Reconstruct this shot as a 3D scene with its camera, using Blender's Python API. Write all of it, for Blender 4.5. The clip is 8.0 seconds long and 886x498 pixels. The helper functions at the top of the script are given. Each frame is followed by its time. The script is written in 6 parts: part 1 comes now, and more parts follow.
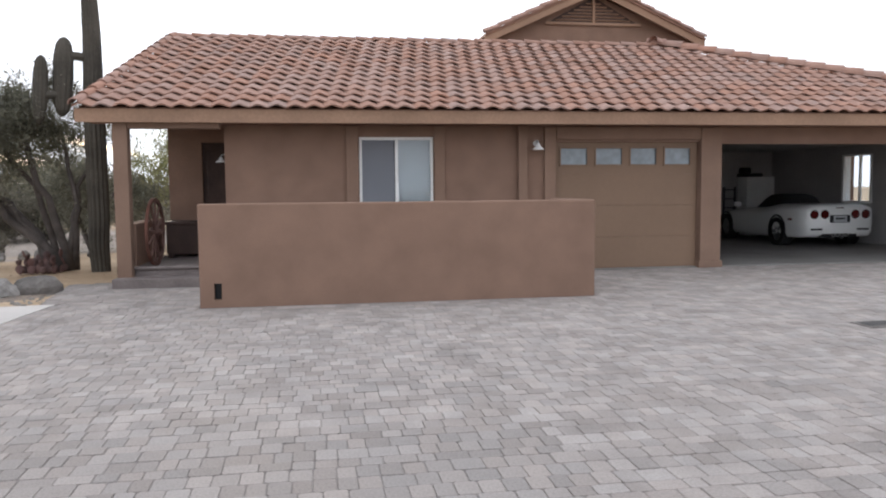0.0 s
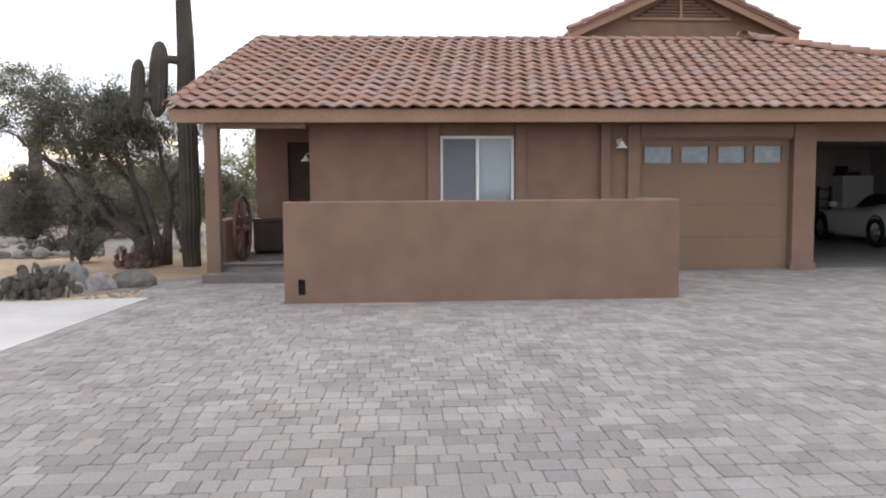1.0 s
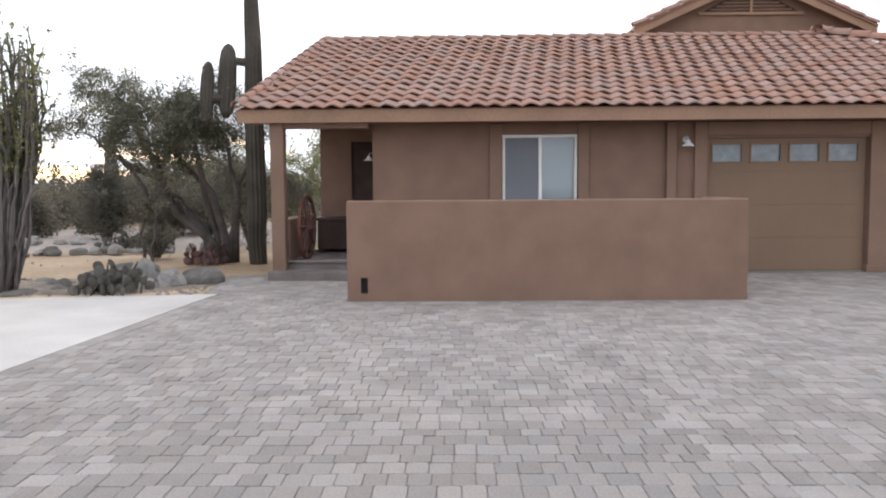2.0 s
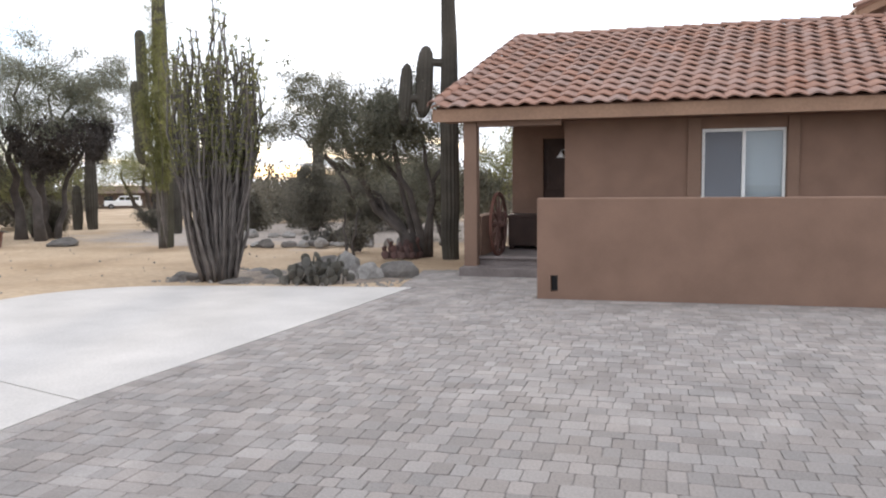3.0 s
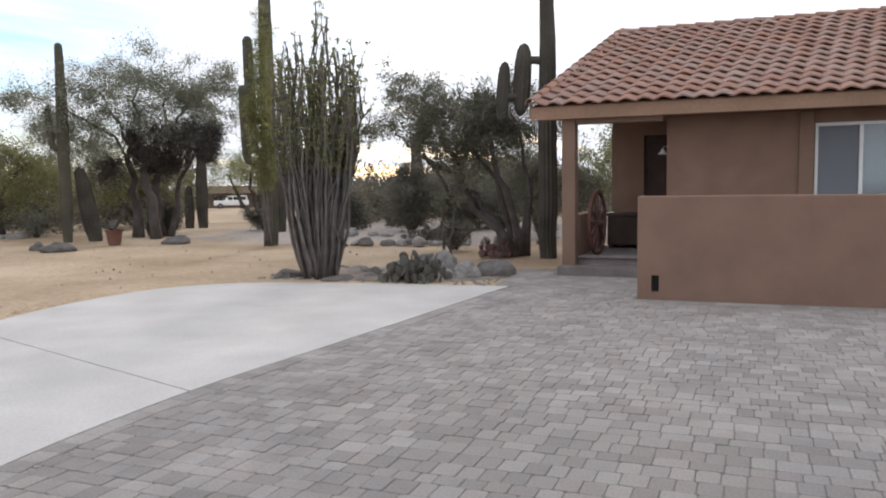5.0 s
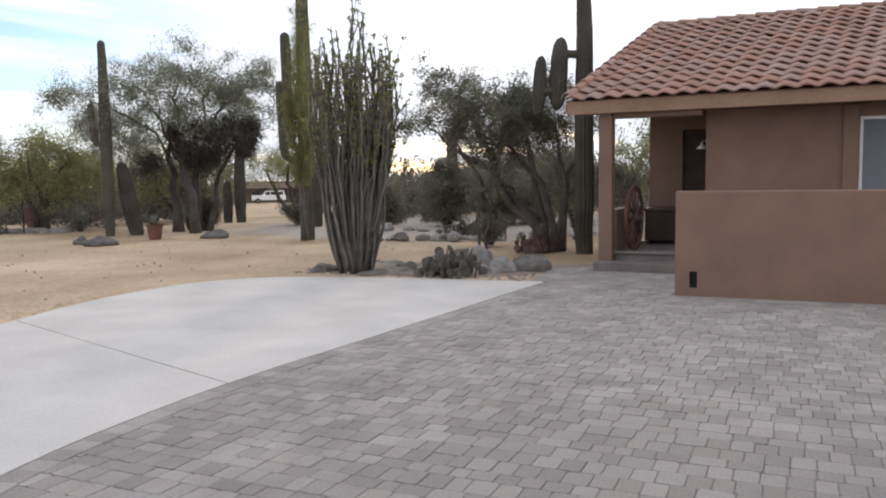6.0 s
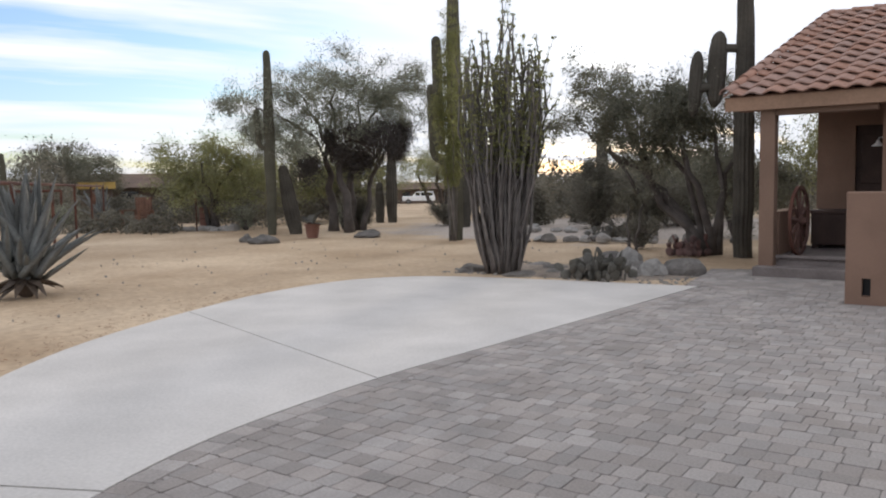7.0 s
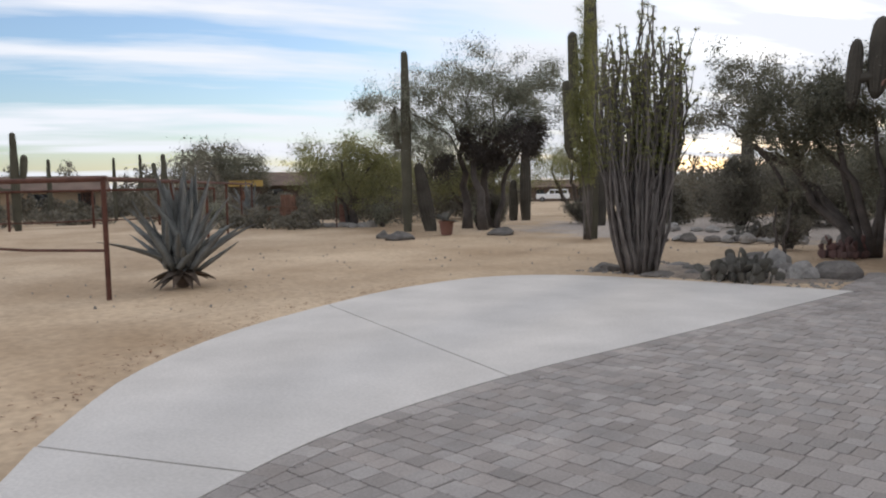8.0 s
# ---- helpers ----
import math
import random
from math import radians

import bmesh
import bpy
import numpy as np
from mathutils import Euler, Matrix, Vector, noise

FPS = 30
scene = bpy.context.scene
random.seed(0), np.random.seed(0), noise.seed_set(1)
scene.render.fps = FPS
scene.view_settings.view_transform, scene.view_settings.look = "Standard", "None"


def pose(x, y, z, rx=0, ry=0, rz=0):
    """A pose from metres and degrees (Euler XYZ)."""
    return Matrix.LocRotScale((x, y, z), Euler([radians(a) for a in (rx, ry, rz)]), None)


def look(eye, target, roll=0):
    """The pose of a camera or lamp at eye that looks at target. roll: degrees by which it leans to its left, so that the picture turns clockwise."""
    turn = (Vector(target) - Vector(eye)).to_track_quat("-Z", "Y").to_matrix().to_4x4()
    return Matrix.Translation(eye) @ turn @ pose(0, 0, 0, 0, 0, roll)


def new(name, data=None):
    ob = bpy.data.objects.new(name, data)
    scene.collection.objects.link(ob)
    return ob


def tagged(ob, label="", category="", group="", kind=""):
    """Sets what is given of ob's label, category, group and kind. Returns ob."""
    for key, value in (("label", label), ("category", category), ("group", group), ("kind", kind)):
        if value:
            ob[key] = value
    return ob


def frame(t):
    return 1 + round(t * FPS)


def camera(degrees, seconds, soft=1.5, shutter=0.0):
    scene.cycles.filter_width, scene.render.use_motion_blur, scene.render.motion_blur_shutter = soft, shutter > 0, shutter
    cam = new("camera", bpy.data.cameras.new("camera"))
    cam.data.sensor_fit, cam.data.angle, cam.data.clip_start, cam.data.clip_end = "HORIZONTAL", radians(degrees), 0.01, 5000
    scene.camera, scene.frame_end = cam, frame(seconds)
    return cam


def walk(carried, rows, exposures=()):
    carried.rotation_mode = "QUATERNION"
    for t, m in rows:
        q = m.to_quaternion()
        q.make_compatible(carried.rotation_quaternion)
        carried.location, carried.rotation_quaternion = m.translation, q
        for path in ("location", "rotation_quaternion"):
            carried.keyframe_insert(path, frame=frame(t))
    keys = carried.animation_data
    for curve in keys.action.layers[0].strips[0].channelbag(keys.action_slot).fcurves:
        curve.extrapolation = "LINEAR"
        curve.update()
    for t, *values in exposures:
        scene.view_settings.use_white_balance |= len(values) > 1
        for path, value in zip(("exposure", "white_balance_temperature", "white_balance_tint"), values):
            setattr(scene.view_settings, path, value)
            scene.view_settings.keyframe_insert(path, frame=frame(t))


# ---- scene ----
cam = camera(58.5, 8.0, 2.1)
PATH = [
    (0.0, 0.0, 0.0, 1.42, -9.50, -4.44, 0.52),
    (0.5, 0.0, 0.0, 1.42, -6.20, -4.47, 0.47),
    (1.0, 0.0, 0.0, 1.42, -3.69, -4.49, 0.40),
    (1.2, 0.0, 0.0, 1.42, -2.88, -4.46, 0.40),
    (2.3, 0.0, 0.0, 1.42, 4.15, -4.57, 0.42),
    (2.5, 0.0, 0.0, 1.42, 7.32, -4.63, 0.42),
    (3.0, 0.0, 0.0, 1.42, 14.53, -4.62, 0.51),
    (3.3, 0.0, 0.0, 1.42, 18.95, -4.60, 0.69),
    (3.5, 0.0, 0.0, 1.42, 21.47, -4.59, 0.81),
    (4.0, 0.0, 0.0, 1.42, 21.39, -4.60, 0.83),
    (4.5, 0.0, 0.0, 1.42, 21.57, -4.56, 0.85),
    (4.7, 0.0, 0.0, 1.42, 21.55, -4.58, 0.85),
    (5.8, 0.0, 0.0, 1.42, 21.78, -4.90, 0.86),
    (6.0, 0.0, 0.0, 1.42, 24.11, -4.95, 0.87),
    (6.5, 0.0, 0.0, 1.42, 29.61, -4.84, 0.95),
    (7.0, 0.0, 0.0, 1.42, 34.75, -4.71, 1.03),
    (7.5, 0.0, 0.0, 1.42, 39.46, -4.67, 1.09),
    (8.0, 0.0, 0.0, 1.42, 44.39, -4.70, 1.08),
]
walk(cam, [(t, pose(x, y, z, 90 + p, r, a)) for t, x, y, z, a, p, r in PATH],
     [(0.0, 0.13), (2.5, 0.16), (3.5, 0.0), (4.5, -0.22), (6.0, -0.32), (7.0, -0.45), (8.0, -0.64)])

# ---------------------------------------------------------------- world and sun
SUN_AZ, SUN_EL = -13.0, 8.5      # degrees: east of +Y, above the horizon
world = bpy.data.worlds.new("sky")
scene.world = world
world.use_nodes = True
wn, wl = world.node_tree.nodes, world.node_tree.links
wn.clear()
out = wn.new("ShaderNodeOutputWorld")
bg = wn.new("ShaderNodeBackground")
sky = wn.new("ShaderNodeTexSky")
sky.sky_type, sky.sun_disc = "NISHITA", False
sky.sun_elevation, sky.sun_rotation = radians(SUN_EL), radians(SUN_AZ)
sky.dust_density, sky.air_density, sky.ozone_density = 0.6, 1.0, 3.0
tc = wn.new("ShaderNodeTexCoord")
sep = wn.new("ShaderNodeSeparateXYZ")
wl.new(tc.outputs["Generated"], sep.inputs[0])
lift = wn.new("ShaderNodeMath"); lift.operation = "ADD"; lift.inputs[1].default_value = 0.12
wl.new(sep.outputs["Z"], lift.inputs[0])
flat = []
for axis in "XY":
    dv = wn.new("ShaderNodeMath"); dv.operation = "DIVIDE"
    wl.new(sep.outputs[axis], dv.inputs[0]); wl.new(lift.outputs[0], dv.inputs[1])
    flat.append(dv)
comb = wn.new("ShaderNodeCombineXYZ")
wl.new(flat[0].outputs[0], comb.inputs[0]); wl.new(flat[1].outputs[0], comb.inputs[1])
streak = wn.new("ShaderNodeMapping")        # cloud bands lie across the north-west
streak.vector_type = "TEXTURE"
streak.inputs["Rotation"].default_value = (0, 0, radians(64))
streak.inputs["Scale"].default_value = (1.5, 0.42, 1)
wl.new(comb.outputs[0], streak.inputs["Vector"])
cl = wn.new("ShaderNodeTexNoise")
cl.inputs["Scale"].default_value, cl.inputs["Detail"].default_value, cl.inputs["Roughness"].default_value = 0.55, 6.0, 0.55
wl.new(streak.outputs[0], cl.inputs["Vector"])
ramp = wn.new("ShaderNodeValToRGB")
ramp.color_ramp.elements[0].position, ramp.color_ramp.elements[1].position = 0.43, 0.59
ramp.color_ramp.elements[0].color = (0.12, 0.12, 0.12, 1)
toward = wn.new("ShaderNodeVectorMath"); toward.operation = "DOT_PRODUCT"
toward.inputs[1].default_value = (-math.sin(radians(70)), math.cos(radians(70)), 0)
wl.new(tc.outputs["Generated"], toward.inputs[0])
cover = wn.new("ShaderNodeMapRange")        # the overcast breaks up low in the north-west
cover.inputs["From Min"].default_value, cover.inputs["From Max"].default_value = 0.95, 0.80
cover.inputs["To Min"].default_value, cover.inputs["To Max"].default_value = 0.0, 0.14
wl.new(toward.outputs["Value"], cover.inputs["Value"])
thick = wn.new("ShaderNodeMath"); thick.operation = "ADD"
wl.new(cl.outputs["Fac"], thick.inputs[0]); wl.new(cover.outputs[0], thick.inputs[1])
wl.new(thick.outputs[0], ramp.inputs[0])
mixw = wn.new("ShaderNodeMix"); mixw.data_type = "RGBA"
mixw.inputs["B"].default_value = (11.7, 12.1, 13.1, 1)
wl.new(ramp.outputs["Color"], mixw.inputs["Factor"])
gain = wn.new("ShaderNodeVectorMath"); gain.operation = "MULTIPLY"
gain.inputs[1].default_value = (2.5, 2.5, 2.8)
wl.new(sky.outputs["Color"], gain.inputs[0])
wl.new(gain.outputs[0], mixw.inputs["A"])
wl.new(mixw.outputs["Result"], bg.inputs["Color"])
bg.inputs["Strength"].default_value = 0.12
wl.new(bg.outputs[0], out.inputs[0])

sun_data = bpy.data.lights.new("sun", "SUN")
sun_data.energy, sun_data.angle, sun_data.color = 1.8, radians(6), (1.0, 0.86, 0.68)
sun = new("sun", sun_data)
sd = Vector((math.sin(radians(SUN_AZ)) * math.cos(radians(SUN_EL)), math.cos(radians(SUN_AZ)) * math.cos(radians(SUN_EL)), math.sin(radians(SUN_EL))))
sun.matrix_world = look(sd * 60, (0, 0, 0))

# ---------------------------------------------------------------- materials
def mat(name, base, rough=0.8, dark=0.75, fine=60.0, coarse=1.5, bump=0.3, metal=0.0, tint=None, vary=0.0, spec=0.3, island=False, stain=0.5):
    """Two scales of tone, fine relief; vary: change from piece to piece."""
    m = bpy.data.materials.new(name)
    m.use_nodes = True
    n, l = m.node_tree.nodes, m.node_tree.links
    b = n["Principled BSDF"]
    b.inputs["Roughness"].default_value = rough
    b.inputs["Metallic"].default_value = metal
    b.inputs["Specular IOR Level"].default_value = spec
    co = n.new("ShaderNodeTexCoord")
    n1 = n.new("ShaderNodeTexNoise"); n1.inputs["Scale"].default_value = coarse; n1.inputs["Detail"].default_value = 5
    n2 = n.new("ShaderNodeTexNoise"); n2.inputs["Scale"].default_value = fine; n2.inputs["Detail"].default_value = 3
    l.new(co.outputs["Object"], n1.inputs["Vector"]); l.new(co.outputs["Object"], n2.inputs["Vector"])
    lo = [c * dark for c in base]
    hi = tint or [min(1, c * (1 + (1 - dark) * 0.6)) for c in base]
    mx = n.new("ShaderNodeMix"); mx.data_type = "RGBA"
    mx.inputs["A"].default_value, mx.inputs["B"].default_value = (*lo, 1), (*hi, 1)
    rr = n.new("ShaderNodeMapRange"); rr.inputs["From Min"].default_value, rr.inputs["From Max"].default_value = 0.3, 0.7
    l.new(n1.outputs["Fac"], rr.inputs["Value"]); l.new(rr.outputs[0], mx.inputs["Factor"])
    mx2 = n.new("ShaderNodeMix"); mx2.data_type = "RGBA"; mx2.blend_type = "MULTIPLY"
    mx2.inputs["Factor"].default_value = stain
    r2 = n.new("ShaderNodeMapRange"); r2.inputs["From Min"].default_value, r2.inputs["From Max"].default_value = 0.3, 0.7
    r2.inputs["To Min"].default_value, r2.inputs["To Max"].default_value = 0.65, 1.15
    l.new(n2.outputs["Fac"], r2.inputs["Value"])
    l.new(mx.outputs["Result"], mx2.inputs["A"]); l.new(r2.outputs[0], mx2.inputs["B"])
    last = mx2.outputs["Result"]
    if vary:
        if island:
            rnd = n.new("ShaderNodeNewGeometry").outputs["Random Per Island"]
        else:
            rnd = n.new("ShaderNodeObjectInfo").outputs["Random"]
        hs = n.new("ShaderNodeHueSaturation")
        mr = n.new("ShaderNodeMapRange"); mr.inputs["To Min"].default_value, mr.inputs["To Max"].default_value = 1 - vary, 1 + vary
        l.new(rnd, mr.inputs["Value"]); l.new(mr.outputs[0], hs.inputs["Value"])
        wn2 = n.new("ShaderNodeTexWhiteNoise"); wn2.noise_dimensions = "1D"
        l.new(rnd, wn2.inputs["W"])
        ms = n.new("ShaderNodeMapRange"); ms.inputs["To Min"].default_value, ms.inputs["To Max"].default_value = 0.82, 1.18
        l.new(wn2.outputs["Value"], ms.inputs["Value"]); l.new(ms.outputs[0], hs.inputs["Saturation"])
        l.new(last, hs.inputs["Color"])
        last = hs.outputs["Color"]
    l.new(last, b.inputs["Base Color"])
    if bump:
        bp = n.new("ShaderNodeBump"); bp.inputs["Strength"].default_value = bump; bp.inputs["Distance"].default_value = 0.01
        l.new(n2.outputs["Fac"], bp.inputs["Height"]); l.new(bp.outputs[0], b.inputs["Normal"])
    return m


def leafmat(name, base, vary=0.35, trans=0.42):
    m = mat(name, base, 0.65, 0.7, 40, 0.8, 0, vary=vary, island=True)
    n, l = m.node_tree.nodes, m.node_tree.links
    b = n["Principled BSDF"]
    src = b.inputs["Base Color"].links[0].from_socket
    tr = n.new("ShaderNodeBsdfTranslucent")
    l.new(src, tr.inputs["Color"])
    ms = n.new("ShaderNodeMixShader"); ms.inputs[0].default_value = trans
    l.new(b.outputs[0], ms.inputs[1]); l.new(tr.outputs[0], ms.inputs[2])
    l.new(ms.outputs[0], n["Material Output"].inputs["Surface"])
    return m


def glassmat(name, tint=(0.8, 0.85, 0.88), rough=0.02):
    m = bpy.data.materials.new(name)
    m.use_nodes = True
    b = m.node_tree.nodes["Principled BSDF"]
    b.inputs["Base Color"].default_value = (*tint, 1)
    b.inputs["Roughness"].default_value = rough
    b.inputs["Transmission Weight"].default_value = 1.0
    b.inputs["IOR"].default_value = 1.45
    return m


STUCCO = mat("stucco", (0.226, 0.142, 0.104), 0.92, 0.885, 90, 2.3, 0.5, stain=0.35)
STUCCO_TRIM = mat("stucco_trim", (0.232, 0.150, 0.110), 0.92, 0.86, 90, 1.1, 0.5, stain=0.35)
FASCIA = mat("fascia_paint", (0.30, 0.187, 0.125), 0.7, 0.85, 30, 1.2, 0.15, stain=0.35)
SOFFIT = mat("soffit_paint", (0.25, 0.14, 0.10), 0.8, 0.85, 30, 1.2, 0.15)
TILE = mat("roof_tile_clay", (0.345, 0.212, 0.166), 0.85, 0.8, 45, 3.0, 0.35, vary=0.09)
TILE_REST = mat("roof_tile_clay_rest", (0.345, 0.212, 0.166), 0.85, 0.8, 45, 3.0, 0.35, vary=0.09, island=True)
FELT = mat("roof_felt", (0.20, 0.11, 0.085), 0.95)
DOORPAINT = mat("garage_door_paint", (0.198, 0.128, 0.085), 0.6, 0.92, 25, 0.8, 0.05, stain=0.1)
WHITE = mat("white_vinyl", (0.78, 0.78, 0.76), 0.5, 0.92, 30, 2, 0.05, stain=0.2)
GLASS = glassmat("window_glass")
FROST = mat("obscure_glazing", (0.20, 0.235, 0.26), 0.18, 0.85, 8, 2, 0.1, spec=0.6)
BLIND = mat("window_blind", (0.60, 0.63, 0.64), 0.7, 0.9, 20, 1, 0.05, stain=0.2)
SCREEN = mat("insect_screen", (0.17, 0.18, 0.20), 0.6, 0.9, 200, 1, 0.1)
DARKWOOD = mat("dark_wood", (0.06, 0.035, 0.028), 0.6, 0.7, 40, 3, 0.2)
WHEELWOOD = mat("wagon_wood", (0.10, 0.052, 0.042), 0.75, 0.7, 40, 4, 0.3)
STEPSTONE = mat("step_flagstone", (0.20, 0.17, 0.16), 0.85, 0.75, 50, 3, 0.4)
PAVER = mat("paver_concrete", (0.315, 0.283, 0.264), 0.88, 0.8, 70, 2.0, 0.5, vary=0.16)
PAVER_REST = mat("paver_concrete_rest", (0.315, 0.283, 0.264), 0.88, 0.8, 70, 2.0, 0.5, vary=0.16, island=True)
JOINT = mat("joint_sand", (0.215, 0.195, 0.185), 0.95, 0.8, 80, 2, 0.4)
CONCRETE = mat("poured_concrete", (0.55, 0.518, 0.49), 0.85, 0.86, 45, 1.1, 0.25, stain=0.3)
SAND = mat("desert_sand", (0.50, 0.345, 0.21), 0.95, 0.64, 11, 0.33, 0.5, tint=(0.56, 0.43, 0.30), stain=0.55)
def add_gravel(m, centre, radii, colour):
    """A stretch of grey gravel strewn over the sand, with a ragged edge."""
    n, l = m.node_tree.nodes, m.node_tree.links
    b = n["Principled BSDF"]
    src = b.inputs["Base Color"].links[0].from_socket
    co = n.new("ShaderNodeTexCoord")
    mp = n.new("ShaderNodeMapping"); mp.vector_type = "TEXTURE"
    mp.inputs["Location"].default_value = (*centre, 0)
    mp.inputs["Rotation"].default_value = (0, 0, radians(20))
    mp.inputs["Scale"].default_value = (*radii, 1)
    l.new(co.outputs["Object"], mp.inputs["Vector"])
    ln = n.new("ShaderNodeVectorMath"); ln.operation = "LENGTH"
    l.new(mp.outputs[0], ln.inputs[0])
    nz = n.new("ShaderNodeTexNoise"); nz.inputs["Scale"].default_value, nz.inputs["Detail"].default_value = 0.9, 6
    l.new(co.outputs["Object"], nz.inputs["Vector"])
    ad = n.new("ShaderNodeMath"); ad.operation = "ADD"
    l.new(ln.outputs["Value"], ad.inputs[0]); l.new(nz.outputs["Fac"], ad.inputs[1])
    mr = n.new("ShaderNodeMapRange")
    mr.inputs["From Min"].default_value, mr.inputs["From Max"].default_value = 1.35, 1.6
    mr.inputs["To Min"].default_value, mr.inputs["To Max"].default_value = 0.85, 0.0
    l.new(ad.outputs[0], mr.inputs["Value"])
    vo = n.new("ShaderNodeTexVoronoi"); vo.inputs["Scale"].default_value = 14
    l.new(co.outputs["Object"], vo.inputs["Vector"])
    g = n.new("ShaderNodeMix"); g.data_type = "RGBA"
    g.inputs["A"].default_value = (*[c * 0.7 for c in colour], 1)
    g.inputs["B"].default_value = (*[c * 1.2 for c in colour], 1)
    l.new(vo.outputs["Color"], g.inputs["Factor"])
    mx = n.new("ShaderNodeMix"); mx.data_type = "RGBA"
    l.new(mr.outputs[0], mx.inputs["Factor"]); l.new(src, mx.inputs["A"]); l.new(g.outputs["Result"], mx.inputs["B"])
    l.new(mx.outputs["Result"], b.inputs["Base Color"])


add_gravel(SAND, (-9.5, 24.5), (8.0, 6.5), (0.34, 0.30, 0.275))
BEDSOIL = mat("bed_gravel", (0.30, 0.245, 0.20), 0.95, 0.6, 30, 2.5, 0.9, stain=0.8)
LITTER = mat("leaf_litter", (0.17, 0.085, 0.05), 0.9, 0.7, 30, 2, 0, vary=0.35, island=True)
ROCK = mat("granite_rock", (0.175, 0.16, 0.148), 0.9, 0.6, 25, 3, 0.7, vary=0.25)
PALEROCK = mat("pale_rock", (0.30, 0.28, 0.26), 0.9, 0.7, 25, 3, 0.6, vary=0.15)
SAGUARO = mat("saguaro_skin", (0.092, 0.086, 0.062), 0.8, 0.7, 30, 2, 0.4)
SAGDARK = mat("saguaro_dark", (0.072, 0.064, 0.052), 0.85, 0.6, 30, 2, 0.4)
BARK = mat("mesquite_bark", (0.10, 0.086, 0.078), 0.95, 0.6, 50, 4, 0.7)
CANE = mat("ocotillo_cane", (0.15, 0.132, 0.122), 0.9, 0.6, 70, 5, 0.5, vary=0.2)
OCOLEAF = leafmat("ocotillo_leaf", (0.26, 0.26, 0.11))
MESQLEAF = leafmat("mesquite_leaf", (0.21, 0.205, 0.155), trans=0.42)
GREYLEAF = leafmat("grey_green_leaf", (0.28, 0.285, 0.22))
PVLEAF = leafmat("palo_verde_leaf", (0.31, 0.305, 0.15))
DARKLEAF = leafmat("mistletoe_twig", (0.085, 0.074, 0.068), 0.3, 0.2)
BUSHLEAF = leafmat("brush_leaf", (0.18, 0.165, 0.13), trans=0.38)
AGAVE = mat("agave_blade", (0.17, 0.176, 0.168), 0.6, 0.75, 25, 3, 0.15, vary=0.2)
AGAVEDEAD = mat("agave_dead_blade", (0.12, 0.09, 0.07), 0.9, 0.6, 25, 3, 0.3, vary=0.2)
PEAR = mat("prickly_pad", (0.105, 0.098, 0.084), 0.75, 0.7, 40, 6, 0.4, vary=0.25)
PEARRED = mat("purple_pad", (0.14, 0.085, 0.078), 0.75, 0.7, 40, 6, 0.4, vary=0.25)
RUST = mat("rusty_pipe", (0.115, 0.05, 0.036), 0.8, 0.6, 50, 4, 0.4, metal=0.2)
TERRA = mat("terracotta", (0.20, 0.10, 0.075), 0.85, 0.8, 40, 3, 0.3)
CARWHITE = mat("white_car_paint", (0.80, 0.80, 0.79), 0.22, 0.97, 20, 1, 0, spec=0.6, stain=0.05)
BLACKTOP = mat("black_soft_top", (0.015, 0.015, 0.017), 0.7)
RUBBER = mat("tyre_rubber", (0.02, 0.02, 0.02), 0.85)
RIM = mat("alloy_rim", (0.28, 0.28, 0.29), 0.3, metal=0.9)
TAILRED = mat("tail_lamp_red", (0.10, 0.012, 0.012), 0.15, spec=0.7, bump=0)
BLACKPLASTIC = mat("black_plastic", (0.02, 0.02, 0.022), 0.5)
CARGLASS = mat("tinted_car_glass", (0.02, 0.025, 0.03), 0.05, spec=0.8, bump=0)
PLATE = mat("number_plate_blank", (0.45, 0.45, 0.47), 0.5)
DRYWALL = mat("garage_drywall", (0.41, 0.395, 0.385), 0.9, 0.88, 30, 1, 0.1)
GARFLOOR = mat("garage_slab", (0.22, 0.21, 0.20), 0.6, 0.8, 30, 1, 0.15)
METAL = mat("galvanised_metal", (0.5, 0.5, 0.5), 0.4, metal=0.8)
LAMPSHADE = mat("lamp_enamel", (0.75, 0.75, 0.74), 0.4)
HOUSEBROWN = mat("brown_siding", (0.12, 0.085, 0.065), 0.9, 0.7, 20, 1, 0.2)
HOUSEROOF = mat("brown_shingle", (0.16, 0.11, 0.085), 0.9, 0.7, 20, 1, 0.2)
TANWALL = mat("tan_adobe", (0.36, 0.27, 0.18), 0.9, 0.8, 20, 1, 0.2)
YELLOW = mat("ochre_board", (0.50, 0.33, 0.10), 0.8)
WOODBROWN = mat("weathered_wood", (0.17, 0.09, 0.06), 0.85, 0.65, 40, 3, 0.3)


# ---------------------------------------------------------------- mesh helpers
def thing(name, loc, label, category, group="", kind=""):
    ob = new(name)
    ob.location = loc
    ob.empty_display_size = 0.2
    return tagged(ob, label, category, group, kind)


def mesh_of(name, bm, material, smooth=False):
    me = bpy.data.meshes.new(name)
    bm.normal_update()
    bm.to_mesh(me)
    bm.free()
    me.materials.append(material)
    if smooth:
        me.shade_smooth()
    return me


def part(name, bm, material, parent, label="", smooth=False, kind=""):
    ob = new(name, mesh_of(name, bm, material, smooth))
    ob.parent = parent
    return tagged(ob, label, kind=kind)


def placed(name, me, parent, m, label=""):
    ob = new(name, me)
    ob.parent = parent
    ob.matrix_local = m
    return tagged(ob, label)


def solid(name, bm, material, loc, label, category, group="", kind="", smooth=False):
    ob = new(name, mesh_of(name, bm, material, smooth))
    ob.location = loc
    return tagged(ob, label, category, group, kind)


